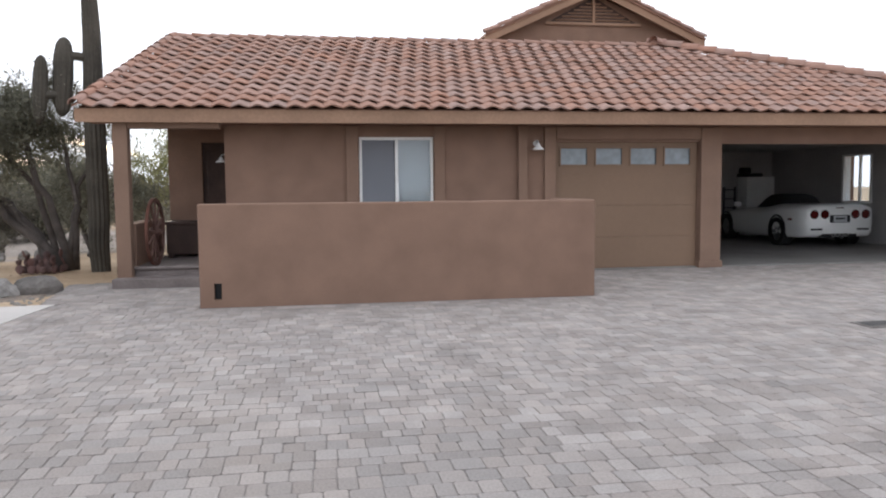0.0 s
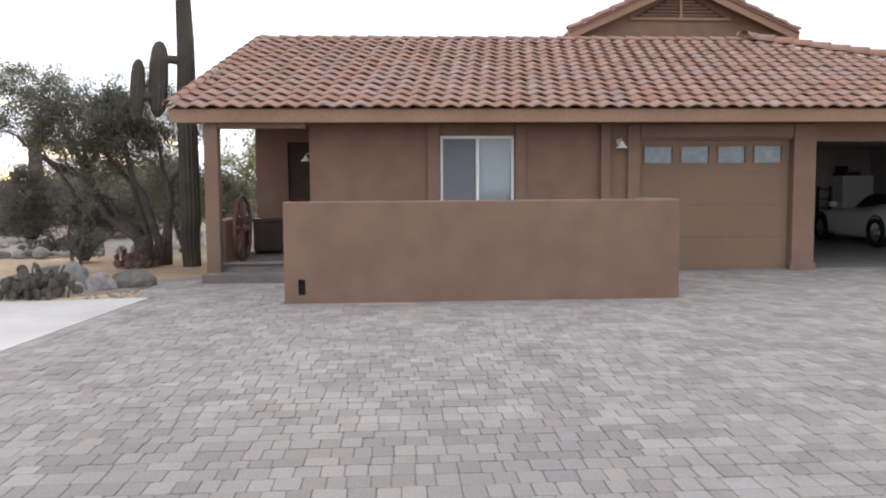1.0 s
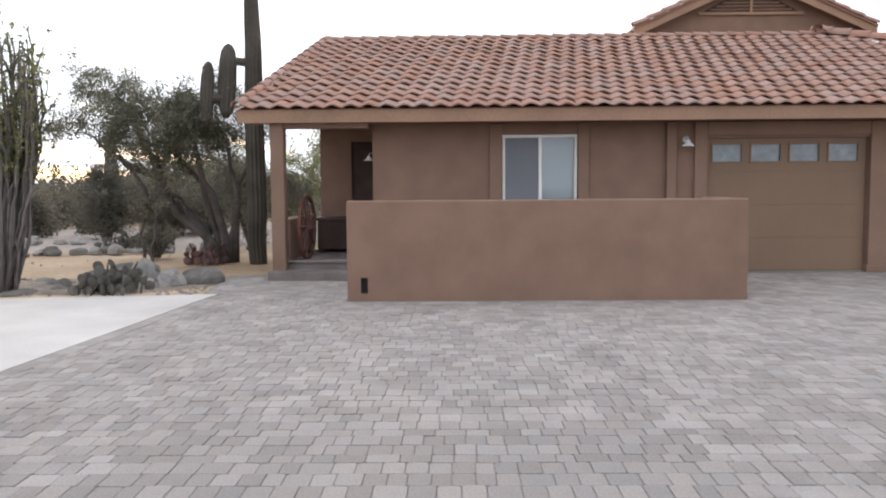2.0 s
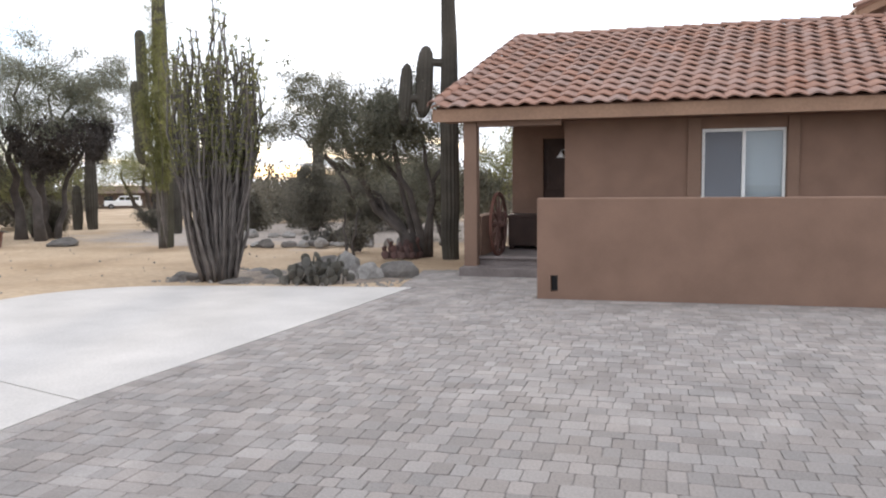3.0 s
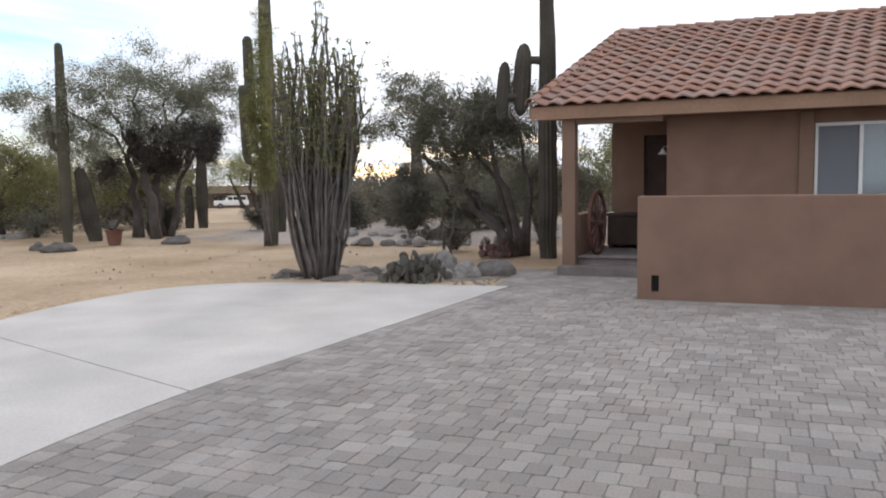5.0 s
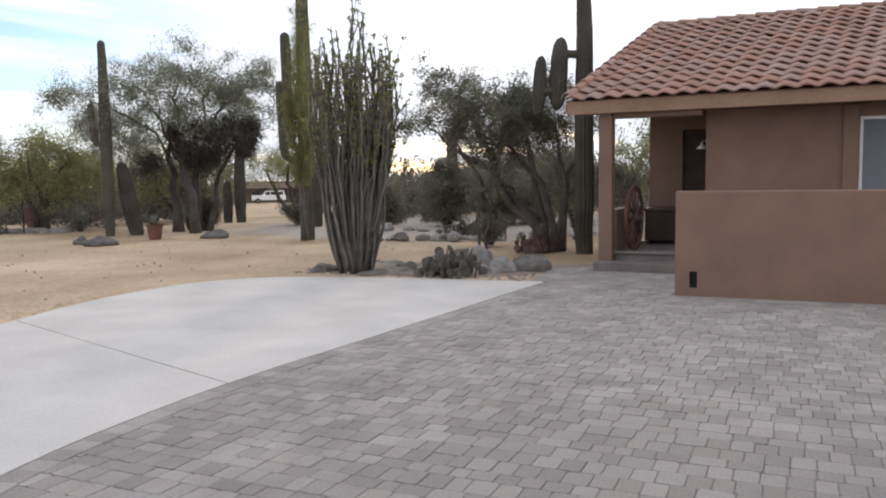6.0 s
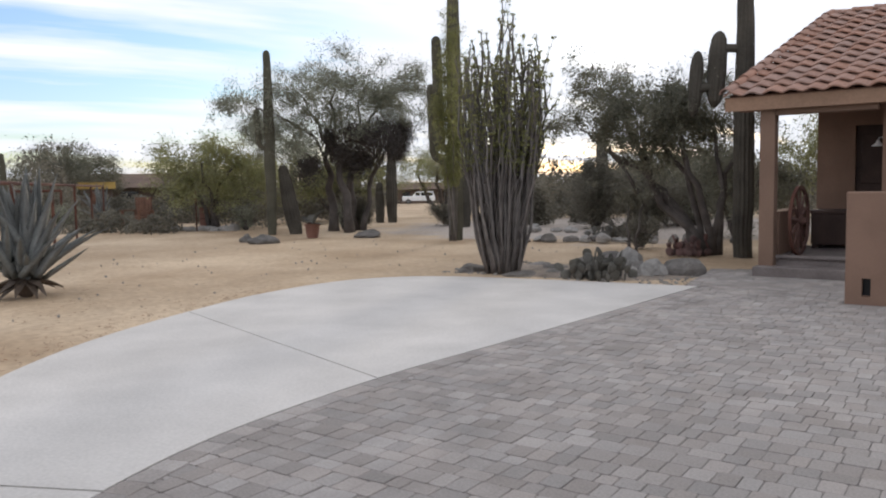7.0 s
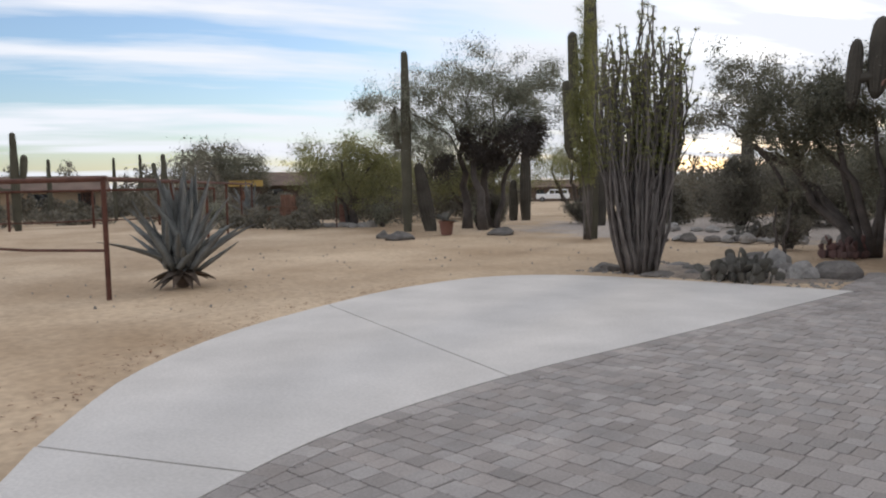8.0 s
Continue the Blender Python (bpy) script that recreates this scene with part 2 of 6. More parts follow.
def box(bm, x0, x1, y0, y1, z0, z1, bev=0.0, m=None):
    r = bmesh.ops.create_cube(bm, size=1)
    vs = r["verts"]
    for v in vs:
        v.co = Vector(((x0 + x1) / 2 + v.co.x * (x1 - x0), (y0 + y1) / 2 + v.co.y * (y1 - y0), (z0 + z1) / 2 + v.co.z * (z1 - z0)))
    if bev:
        es = {e for v in vs for e in v.link_edges}
        r2 = bmesh.ops.bevel(bm, geom=list(es), offset=bev, segments=2, affect="EDGES", profile=0.5)
        vs = list({v for f in r2["faces"] for v in f.verts} | {v for v in vs if v.is_valid})
    if m:
        for v in vs:
            v.co = m @ v.co
    return vs


def boxes(*rows, bev=0.0):
    bm = bmesh.new()
    for r in rows:
        box(bm, *r, bev=bev)
    return bm


def tube(bm, pts, radii, n=8, cap=True):
    """A round limb through the points."""
    rings = []
    side = None
    for i, p in enumerate(pts):
        p = Vector(p)
        d = (Vector(pts[min(i + 1, len(pts) - 1)]) - Vector(pts[max(i - 1, 0)])).normalized()
        if side is None:
            side = d.orthogonal().normalized()
        side = (side - d * side.dot(d)).normalized()
        up = d.cross(side)
        rings.append([bm.verts.new(p + (side * math.cos(2 * math.pi * k / n) + up * math.sin(2 * math.pi * k / n)) * radii[i]) for k in range(n)])
    for a, b in zip(rings, rings[1:]):
        for k in range(n):
            bm.faces.new((a[k], a[(k + 1) % n], b[(k + 1) % n], b[k]))
    if cap:
        bm.faces.new(rings[0][::-1])
        bm.faces.new(rings[-1])


def ribbed(bm, pts, radii, ribs=14, depth=0.12):
    n = ribs * 4
    rings, side = [], None
    for i, p in enumerate(pts):
        p = Vector(p)
        d = (Vector(pts[min(i + 1, len(pts) - 1)]) - Vector(pts[max(i - 1, 0)])).normalized()
        if side is None:
            side = Vector((1, 0, 0)) if abs(d.x) < 0.8 else Vector((0, 0, 1))
        side = (side - d * side.dot(d)).normalized()
        up = d.cross(side)
        ring = []
        for k in range(n):
            r = radii[i] * (1 - depth * (0, 0.45, 1, 0.45)[k % 4])
            a = 2 * math.pi * k / n
            ring.append(bm.verts.new(p + (side * math.cos(a) + up * math.sin(a)) * r))
        rings.append(ring)
    for a, b in zip(rings, rings[1:]):
        for k in range(n):
            bm.faces.new((a[k], a[(k + 1) % n], b[(k + 1) % n], b[k]))
    bm.faces.new(rings[0][::-1])
    bm.faces.new(rings[-1])


def disc(bm, centre, r0, r1, y0, y1, n=24):
    """A ring or drum about the y axis."""
    cs = [(math.cos(2 * math.pi * k / n), math.sin(2 * math.pi * k / n)) for k in range(n)]
    def ring(r, y):
        return [bm.verts.new((centre[0] + c * r, centre[1] + y, centre[2] + s * r)) for c, s in cs]
    loops = [ring(r1, y0), ring(r1, y1)]
    if r0 > 0:
        loops += [ring(r0, y1), ring(r0, y0)]
        loops.append(loops[0])
    for a, b in zip(loops, loops[1:]):
        for k in range(n):
            bm.faces.new((a[k], b[k], b[(k + 1) % n], a[(k + 1) % n]))
    if r0 <= 0:
        bm.faces.new(loops[0])
        bm.faces.new(loops[1][::-1])


def raw_mesh(name, verts, faces, material, smooth=False):
    me = bpy.data.meshes.new(name)
    me.from_pydata([tuple(v) for v in verts], [], faces)
    me.materials.append(material)
    me.update()
    if smooth:
        me.shade_smooth()
    return me


# ---------------------------------------------------------------- ground and slabs
def smooth_line(pts, steps=6):
    """A soft curve through plan points."""
    res = []
    for i in range(len(pts) - 1):
        p0, p1, p2, p3 = (Vector(pts[max(0, min(len(pts) - 1, i + k))]) for k in (-1, 0, 1, 2))
        for s in range(steps):
            t = s / steps
            res.append(0.5 * ((2 * p1) + (p2 - p0) * t + (2 * p0 - 5 * p1 + 4 * p2 - p3) * t * t + (3 * p1 - p0 - 3 * p2 + p3) * t ** 3))
    res.append(Vector(pts[-1]))
    return res


INNER = smooth_line([(-2.2, -2.5), (-2.75, 0.3), (-3.25, 1.6), (-3.6, 2.8), (-3.68, 4.4), (-3.55, 6.0), (-3.38, 8.0), (-3.18, 10.5)])
OUTER = smooth_line([(-3.0, -2.5), (-3.4, 0.3), (-4.92, 1.67), (-5.95, 2.6), (-6.9, 4.0), (-7.6, 5.75), (-8.0, 7.3), (-7.93, 8.9), (-7.1, 9.85), (-5.5, 10.22), (-3.18, 10.5)])


def inner_x(y):
    for a, b in zip(INNER, INNER[1:]):
        if a.y <= y <= b.y:
            return a.x + (b.x - a.x) * (y - a.y) / (b.y - a.y)
    return INNER[0].x if y < INNER[0].y else INNER[-1].x


def fall(x, y):
    """How far the desert drops below the yard with distance."""
    return 0.0165 * min(max(math.hypot(x, y) - 32, 0), 120)


def make_ground():
    """One sheet out to the horizon, finer near the yard, gently uneven."""
    xs = sorted(set([-900, -500, -300, -200, -140] + [-100 + 2.5 * k for k in range(33)] + [-20 + 0.5 * k for k in range(70)] + [16, 20, 30, 50, 90, 200, 500, 900]))
    ys = sorted(set([-900, -400, -150, -60, -25, -10, -5] + [-2 + 0.5 * k for k in range(60)] + [28 + 2.5 * k for k in range(36)] + [130, 200, 300, 500, 900]))
    verts, faces = [], []
    for y in ys:
        for x in xs:
            yard = x > -9 and -4 < y < 14 or x > -4.3
            z = -0.03
            if not yard:
                z += 0.035 * noise.noise((x * 0.35, y * 0.35, 0)) + 0.05 * noise.noise((x * 0.06, y * 0.06, 3)) - 0.01
            z -= fall(x, y)
            verts.append((x, y, z))
    w = len(xs)
    for j in range(len(ys) - 1):
        for i in range(w - 1):
            faces.append((j * w + i, j * w + i + 1, (j + 1) * w + i + 1, (j + 1) * w + i))
    ob = new("ground", raw_mesh("ground", verts, faces, SAND, True))
    tagged(ob, "dry tan desert sand and fine gravel, flat and trodden", "ground", kind="structure")


make_ground()


def make_concrete():
    """The pale slab between paving and sand, cut by its control joints into four bays."""
    root = thing("concrete_apron", (-5.5, 6, 0), "pale poured concrete apron with curved edges beside the paving", "pavement", kind="structure")
    off = Vector((-5.5, 6))
    def at(line, y):
        for a, b in zip(line, line[1:]):
            if a.y <= y <= b.y and b.y > a.y:
                return a.lerp(b, (y - a.y) / (b.y - a.y))
        return line[-1].copy()
    # joints run from the inner to the outer edge
    stops_in = [-2.4, 2.05, 4.42, 10.49]
    stops_out = [-2.4, 1.47, 5.74, None]
    for k in range(3):
        inn = [at(INNER, stops_in[k] + (stops_in[k + 1] - stops_in[k]) * s / 14) for s in range(15)]
        if stops_out[k + 1] is None:
            start = at(OUTER, stops_out[k])
            i0 = min(range(len(OUTER)), key=lambda i: (OUTER[i] - start).length)
            outl = [start] + OUTER[i0 + 1:]
        else:
            outl = [at(OUTER, stops_out[k] + (stops_out[k + 1] - stops_out[k]) * s / 14) for s in range(15)]
        poly = inn + outl[::-1]
        cen = sum(poly, Vector((0, 0))) / len(poly)
        clean = []
        for p in poly:
            q = p + (cen - p).normalized() * 0.011
            if not clean or (q - clean[-1]).length > 0.01:
                clean.append(q)
        bm = bmesh.new()
        vs = [bm.verts.new((p.x - off.x, p.y - off.y, 0.004)) for p in clean]
        f = bm.faces.new(vs)
        if f.normal.z < 0:
            f.normal_flip()
        ret = bmesh.ops.extrude_face_region(bm, geom=[f])
        for v in [g for g in ret["geom"] if isinstance(g, bmesh.types.BMVert)]:
            v.co.z += 0.0
        for v in vs:
            v.co.z -= 0.1
        bmesh.ops.recalc_face_normals(bm, faces=bm.faces[:])
        part("slab", bm, CONCRETE, root)


make_concrete()

bed = boxes((-6.3, 9.9, -5.9, 7.0, -0.1, -0.007))
solid("paving_bed", bed, JOINT, (3.0, 5.9, 0), "dark sand bed and joints under the pavers", "pavement", kind="structure")

# ---------------------------------------------------------------- the house
EAVE_Y, EAVE_Z, RIDGE_Y, RIDGE_Z = 12.1, 2.60, 16.7, 4.45
SLOPE = (RIDGE_Z - EAVE_Z) / (RIDGE_Y - EAVE_Y)
EAVE_L, RIDGE_L, RIDGE_R, EAVE_R = -3.30, -2.62, 7.65, 14.0
FY = 12.75          # front wall face
HO = Vector((4.5, 12.75, 0))
house = thing("house", HO, "single-storey brown stucco house with clay tile roof and garage", "house")


def hpart(name, bm, material, parent=None, label="", smooth=False, kind=""):
    for v in bm.verts:
        v.co -= HO
    return part(name, bm, material, parent or house, label, smooth, kind)


def wall_grid(x0, x1, y0, y1, z0, z1, holes):
    """One wall with openings cut through it."""
    xs = sorted({x0, x1, *[h[0] for h in holes], *[h[1] for h in holes]})
    zs = sorted({z0, z1, *[h[2] for h in holes], *[h[3] for h in holes]})
    bm = bmesh.new()
    v = {}
    fs = []
    for i in range(len(xs) - 1):
        for j in range(len(zs) - 1):
            cx, cz = (xs[i] + xs[i + 1]) / 2, (zs[j] + zs[j + 1]) / 2
            if any(h[0] < cx < h[1] and h[2] < cz < h[3] for h in holes):
                continue
            q = []
            for a, c in ((i, j), (i + 1, j), (i + 1, j + 1), (i, j + 1)):
                if (a, c) not in v:
                    v[a, c] = bm.verts.new((xs[a], y0, zs[c]))
                q.append(v[a, c])
            fs.append(bm.faces.new(q))
    ret = bmesh.ops.extrude_face_region(bm, geom=fs)
    for g in ret["geom"]:
        if isinstance(g, bmesh.types.BMVert):
            g.co.y += y1 - y0
    bmesh.ops.recalc_face_normals(bm, faces=bm.faces[:])
    return bm


# walls
hpart("front_wall", wall_grid(-1.30, 6.60, FY, FY + 0.2, 0, 2.42, [(0.78, 1.98, 1.0, 2.24), (4.03, 6.595, -1, 2.16)]), STUCCO)
hpart("garage_wall", wall_grid(6.985, 13.2, FY, FY + 0.2, 0, 2.42, [(6.98, 11.87, -1, 2.13)]), STUCCO)
hpart("pilaster", boxes((6.61, 6.99, FY - 0.06, FY + 0.24, 0.02, 2.41), bev=0.012), STUCCO_TRIM, label="tan stucco pier between garage doors")
hpart("pilaster_foot", boxes((6.58, 7.02, FY - 0.085, FY + 0.26, 0.0, 0.12), bev=0.012), STUCCO_TRIM)
hpart("trim_band", boxes((0.57, 0.77, FY - 0.05, FY - 0.002, 0, 2.41), bev=0.01), STUCCO_TRIM)
hpart("trim_band", boxes((1.99, 2.16, FY - 0.05, FY - 0.002, 0, 2.41), bev=0.01), STUCCO_TRIM)
hpart("trim_band", boxes((3.38, 3.53, FY - 0.09, FY - 0.002, 0, 2.41), bev=0.01), STUCCO_TRIM)
hpart("trim_band", boxes((3.83, 4.03, FY - 0.06, FY - 0.002, 0, 2.41), bev=0.01), STUCCO_TRIM)
hpart("trim_band", boxes((4.035, 6.6, FY - 0.06, FY - 0.002, 2.2, 2.41), bev=0.01), STUCCO_TRIM)
lin = wall_grid(FY + 0.2, 20.8, 0, 0.2, 0, 2.42, [(16.65, 17.6, 1.0, 2.1)])
for v in lin.verts:
    v.co = Vector((13.0 + v.co.y, v.co.x, v.co.z))
bmesh.ops.recalc_face_normals(lin, faces=lin.faces[:])
hpart("side_wall", lin, STUCCO)
hpart("back_wall", boxes((-2.4, 13.2, 20.8, 21.0, 0, 2.42)), STUCCO)
hpart("partition", boxes((6.75, 6.88, FY + 0.25, 20.8, 0, 2.42)), DRYWALL)
hpart("garage_back_lining", boxes((6.88, 13.0, 20.72, 20.795, 0.02, 2.34)), DRYWALL)
lin = wall_grid(FY + 0.25, 20.71, 0, 0.066, 0.02, 2.34, [(16.65, 17.6, 1.0, 2.1)])
for v in lin.verts:
    v.co = Vector((12.93 + v.co.y, v.co.x, v.co.z))
bmesh.ops.recalc_face_normals(lin, faces=lin.faces[:])
hpart("garage_side_lining", lin, DRYWALL)
hpart("garage_ceiling", boxes((6.88, 13.0, FY + 0.201, 20.8, 2.34, 2.42)), DRYWALL)
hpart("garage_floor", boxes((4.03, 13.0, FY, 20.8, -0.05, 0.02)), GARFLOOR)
# porch recess
hpart("porch_side_wall", boxes((-1.30, -1.10, FY + 0.2, 15.9, 0, 2.42)), STUCCO)
hpart("porch_back_wall", boxes((-2.45, -1.88, 14.6, 14.8, 0, 2.8), (-2.45, -2.25, 14.8, 21.0, 0, 2.42), (-1.88, -1.30, 14.6, 14.8, 2.25, 2.8)), STUCCO)
hpart("porch_half_wall", boxes((-2.80, -2.60, 12.48, 14.6, 0.2, 0.92), bev=0.012), STUCCO)
hpart("porch_column", boxes((-2.83, -2.62, 12.22, 12.45, 0.1, 2.41), bev=0.012), STUCCO_TRIM)
hpart("porch_beam", boxes((-2.83, -2.62, 12.46, 14.6, 2.54, 2.80), bev=0.006), STUCCO_TRIM)
hpart("porch_lintel", boxes((-2.615, -1.31, 12.24, 12.44, 2.325, 2.42), bev=0.006), STUCCO_TRIM)
hpart("porch_ceiling", boxes((-2.615, -1.31, 12.75, 14.59, 2.70, 2.73)), SOFFIT)
hpart("porch_floor", boxes((-2.84, -1.30, 12.42, 14.6, -0.02, 0.27)), STEPSTONE, label="grey flagstone porch floor")
hpart("porch_step", boxes((-2.86, -1.28, 12.0, 12.42, -0.02, 0.135), bev=0.012), STEPSTONE, label="grey flagstone step")
hpart("step_nosing", boxes((-2.86, -1.28, 12.375, 12.5, 0.235, 0.28), bev=0.01), STEPSTONE)
fd = hpart("front_door", boxes((-1.88, -1.32, 14.66, 14.72, 0.27, 2.25), bev=0.008), DARKWOOD, label="dark wooden front door in shade")
hpart("door_panel", boxes((-1.80, -1.40, 14.64, 14.665, 0.45, 1.15), bev=0.01), DARKWOOD, fd)
hpart("door_panel", boxes((-1.80, -1.40, 14.64, 14.665, 1.3, 2.1), bev=0.01), DARKWOOD, fd)
# soffit and fascia
hpart("soffit", boxes((-3.2, 13.55, 12.12, 12.74, 2.425, 2.445), (-1.31, -1.1, 12.74, 20.9, 2.425, 2.445)), SOFFIT)
hpart("fascia", boxes((EAVE_L, EAVE_R, EAVE_Y, EAVE_Y + 0.04, 2.40, 2.598), bev=0.004), FASCIA, label="tan painted fascia board under the eave")


def slab_between(a, b, width_dir, thick, drop):
    """A board from a to b, hanging drop below the line."""
    bm = bmesh.new()
    a, b, w = Vector(a), Vector(b), Vector(width_dir)
    vs = [bm.verts.new(p + w * s + Vector((0, 0, -z))) for p in (a, b) for s in (0, thick) for z in (0, drop)]
    for f in ((0, 1, 3, 2), (4, 6, 7, 5), (0, 4, 5, 1), (2, 3, 7, 6), (0, 2, 6, 4), (1, 5, 7, 3)):
        bm.faces.new([vs[i] for i in f])
    bmesh.ops.recalc_face_normals(bm, faces=bm.faces[:])
    return bm


hpart("rake_board", slab_between((EAVE_L, EAVE_Y + 0.042, EAVE_Z - 0.03), (RIDGE_L, RIDGE_Y, RIDGE_Z - 0.03), (1, 0, 0), 0.04, 0.17), FASCIA)

# roof decks
bm = bmesh.new()
def deck(pts):
    vs = [bm.verts.new(p) for p in pts]
    f = bm.faces.new(vs)
    lower = [bm.verts.new((p[0], p[1], p[2] - 0.05)) for p in pts]
    bm.faces.new(lower[::-1])
    for i in range(len(pts)):
        j = (i + 1) % len(pts)
        bm.faces.new((vs[i], lower[i], lower[j], vs[j]))
BACK_Y = 2 * RIDGE_Y - EAVE_Y
deck([(EAVE_L + 0.05, EAVE_Y + 0.045, EAVE_Z + 0.018), (EAVE_R, EAVE_Y + 0.045, EAVE_Z + 0.018), (RIDGE_R, RIDGE_Y, RIDGE_Z), (RIDGE_L + 0.05, RIDGE_Y, RIDGE_Z)])
deck([(RIDGE_L + 0.05, RIDGE_Y, RIDGE_Z), (RIDGE_R, RIDGE_Y, RIDGE_Z), (EAVE_R, BACK_Y, EAVE_Z), (EAVE_L + 0.05, BACK_Y, EAVE_Z)])
deck([(EAVE_R, EAVE_Y, EAVE_Z), (EAVE_R, BACK_Y, EAVE_Z), (RIDGE_R, RIDGE_Y, RIDGE_Z)])
bmesh.ops.recalc_face_normals(bm, faces=bm.faces[:])
roof = hpart("roof", bm, FELT, label="terracotta S-profile clay tile roof")
# left gable wall under the rake
bm = bmesh.new()
pts = [(-2.45, 14.8, 2.42), (-2.45, 20.9, 2.42), (-2.45, BACK_Y - 0.8, 2.7), (-2.45, RIDGE_Y, RIDGE_Z - 0.1), (-2.45, 14.8, 3.55)]
vs = [bm.verts.new(p) for p in pts] + [bm.verts.new((p[0] + 0.2, p[1], p[2])) for p in pts]
n = len(pts)
bm.faces.new(vs[:n]); bm.faces.new(vs[n:][::-1])
for i in range(n):
    bm.faces.new((vs[i], vs[i + n], vs[(i + 1) % n + n], vs[(i + 1) % n]))
bmesh.ops.recalc_face_normals(bm, faces=bm.faces[:])
hpart("gable_infill", bm, STUCCO)

# upper gable behind the ridge
GX, GY, GZ, GW, GB = 6.6, 18.0, 6.0, 2.6, 4.84
bm = bmesh.new()
pts = [(GX - GW, GB - 0.9), (GX + GW, GB - 0.9), (GX + GW, GB), (GX, GZ - 0.12), (GX - GW, GB)]
vs = [bm.verts.new((x, GY, z)) for x, z in pts] + [bm.verts.new((x, GY + 6, z)) for x, z in pts]
n = len(pts)
bm.faces.new(vs[:n]); bm.faces.new(vs[n:][::-1])
for i in range(n):
    bm.faces.new((vs[i], vs[i + n], vs[(i + 1) % n + n], vs[(i + 1) % n]))
bmesh.ops.recalc_face_normals(bm, faces=bm.faces[:])
gable = hpart("upper_gable", bm, STUCCO, label="brown stucco gable above the main roof")
gs = (GZ - GB) / (GW + 0.0)
for sgn in (-1, 1):
    hpart("barge_board", slab_between((GX, GY - 0.32, GZ), (GX + sgn * (GW + 0.05), GY - 0.32, GZ - gs * (GW + 0.05)), (0, 1, 0), 0.04, 0.17), FASCIA, gable)
    bm = bmesh.new()
    a, b = Vector((GX, GY - 0.36, GZ)), Vector((GX + sgn * (GW + 0.05), GY - 0.36, GZ - gs * (GW + 0.05)))
    q = [a, b, b + Vector((0, 7, 0)), a + Vector((0, 7, 0))]
    vs = [bm.verts.new(p) for p in q] + [bm.verts.new(p + Vector((0, 0, 0.05))) for p in q]
    for f in ((0, 1, 2, 3), (4, 5, 6, 7), (0, 1, 5, 4), (1, 2, 6, 5), (2, 3, 7, 6), (3, 0, 4, 7)):
        bm.faces.new([vs[i] for i in f])
    bmesh.ops.recalc_face_normals(bm, faces=bm.faces[:])
    hpart("gable_roof", bm, SOFFIT, gable)
# louvred vent
ventz0, ventz1 = 5.22, 5.80
bm = bmesh.new()
vw = lambda z: (GZ - 0.22 - z) / gs * 0.86
vs = [bm.verts.new(p) for p in ((GX - vw(ventz0), GY - 0.012, ventz0), (GX + vw(ventz0), GY - 0.012, ventz0), (GX, GY - 0.012, ventz1 + 0.02))]
bm.faces.new(vs)
ret = bmesh.ops.extrude_face_region(bm, geom=bm.faces[:])
for v in [g for g in ret["geom"] if isinstance(g, bmesh.types.BMVert)]:
    v.co.y += 0.01
bmesh.ops.recalc_face_normals(bm, faces=bm.faces[:])
vent = hpart("gable_vent", bm, DARKWOOD, label="louvred attic vent in tan paint")
zz = ventz0 + 0.02
while zz < ventz1 - 0.1:
    w2 = vw(zz + 0.07)
    bm = boxes((-w2, w2, -0.035, 0.0, 0, 0.012))
    bmesh.ops.rotate(bm, cent=(0, 0, 0), matrix=Matrix.Rotation(radians(-42), 3, "X"), verts=bm.verts[:])
    bmesh.ops.translate(bm, vec=(GX, GY - 0.02, zz + 0.02), verts=bm.verts[:])
    hpart("louvre_slat", bm, FASCIA, vent)
    zz += 0.075
hpart("vent_mullion", boxes((GX - 0.03, GX + 0.03, GY - 0.07, GY - 0.02, ventz0, ventz1)), FASCIA, vent)
hpart("vent_sill", boxes((GX - vw(ventz0) - 0.08, GX + vw(ventz0) + 0.08, GY - 0.06, GY - 0.004, ventz0 - 0.06, ventz0)), FASCIA, vent)

# the window: a slider, screen on one half and closed blind behind the other
bm = boxes((0.785, 1.975, FY + 0.02, FY + 0.09, 2.19, 2.235), (0.785, 1.975, FY + 0.02, FY + 0.09, 1.005, 1.05),
           (0.785, 0.825, FY + 0.02, FY + 0.09, 1.05, 2.19), (1.935, 1.975, FY + 0.02, FY + 0.09, 1.05, 2.19), (1.36, 1.41, FY + 0.015, FY + 0.085, 1.05, 2.19))
win = hpart("window", bm, WHITE, label="white vinyl sliding window with insect screen and blind")
hpart("pane", boxes((0.825, 1.36, FY + 0.06, FY + 0.066, 1.05, 2.19)), GLASS, win).visible_shadow = False
hpart("pane", boxes((1.41, 1.935, FY + 0.045, FY + 0.051, 1.05, 2.19)), GLASS, win).visible_shadow = False
hpart("insect_screen", boxes((0.83, 1.355, FY + 0.035, FY + 0.038, 1.055, 2.185)), SCREEN, win)
k = 0
while 1.06 + k * 0.045 < 2.18:
    z0 = 1.06 + k * 0.045
    bm = boxes((1.40, 1.94, -0.003, 0.003, -0.024, 0.024))
    bmesh.ops.rotate(bm, cent=(0, 0, 0), matrix=Matrix.Rotation(radians(16), 3, "X"), verts=bm.verts[:])
    bmesh.ops.translate(bm, vec=(0, FY + 0.115, z0 + 0.02), verts=bm.verts[:])
    hpart("blind_slat", bm, BLIND, win)
    k += 1
hpart("window_sill", boxes((0.78, 1.98, FY - 0.03, FY + 0.02, 0.97, 1.003), bev=0.006), STUCCO_TRIM, win)
hpart("room_lining", boxes((0.2, 2.6, FY + 1.2, FY + 1.3, 0, 2.42)), DRYWALL)

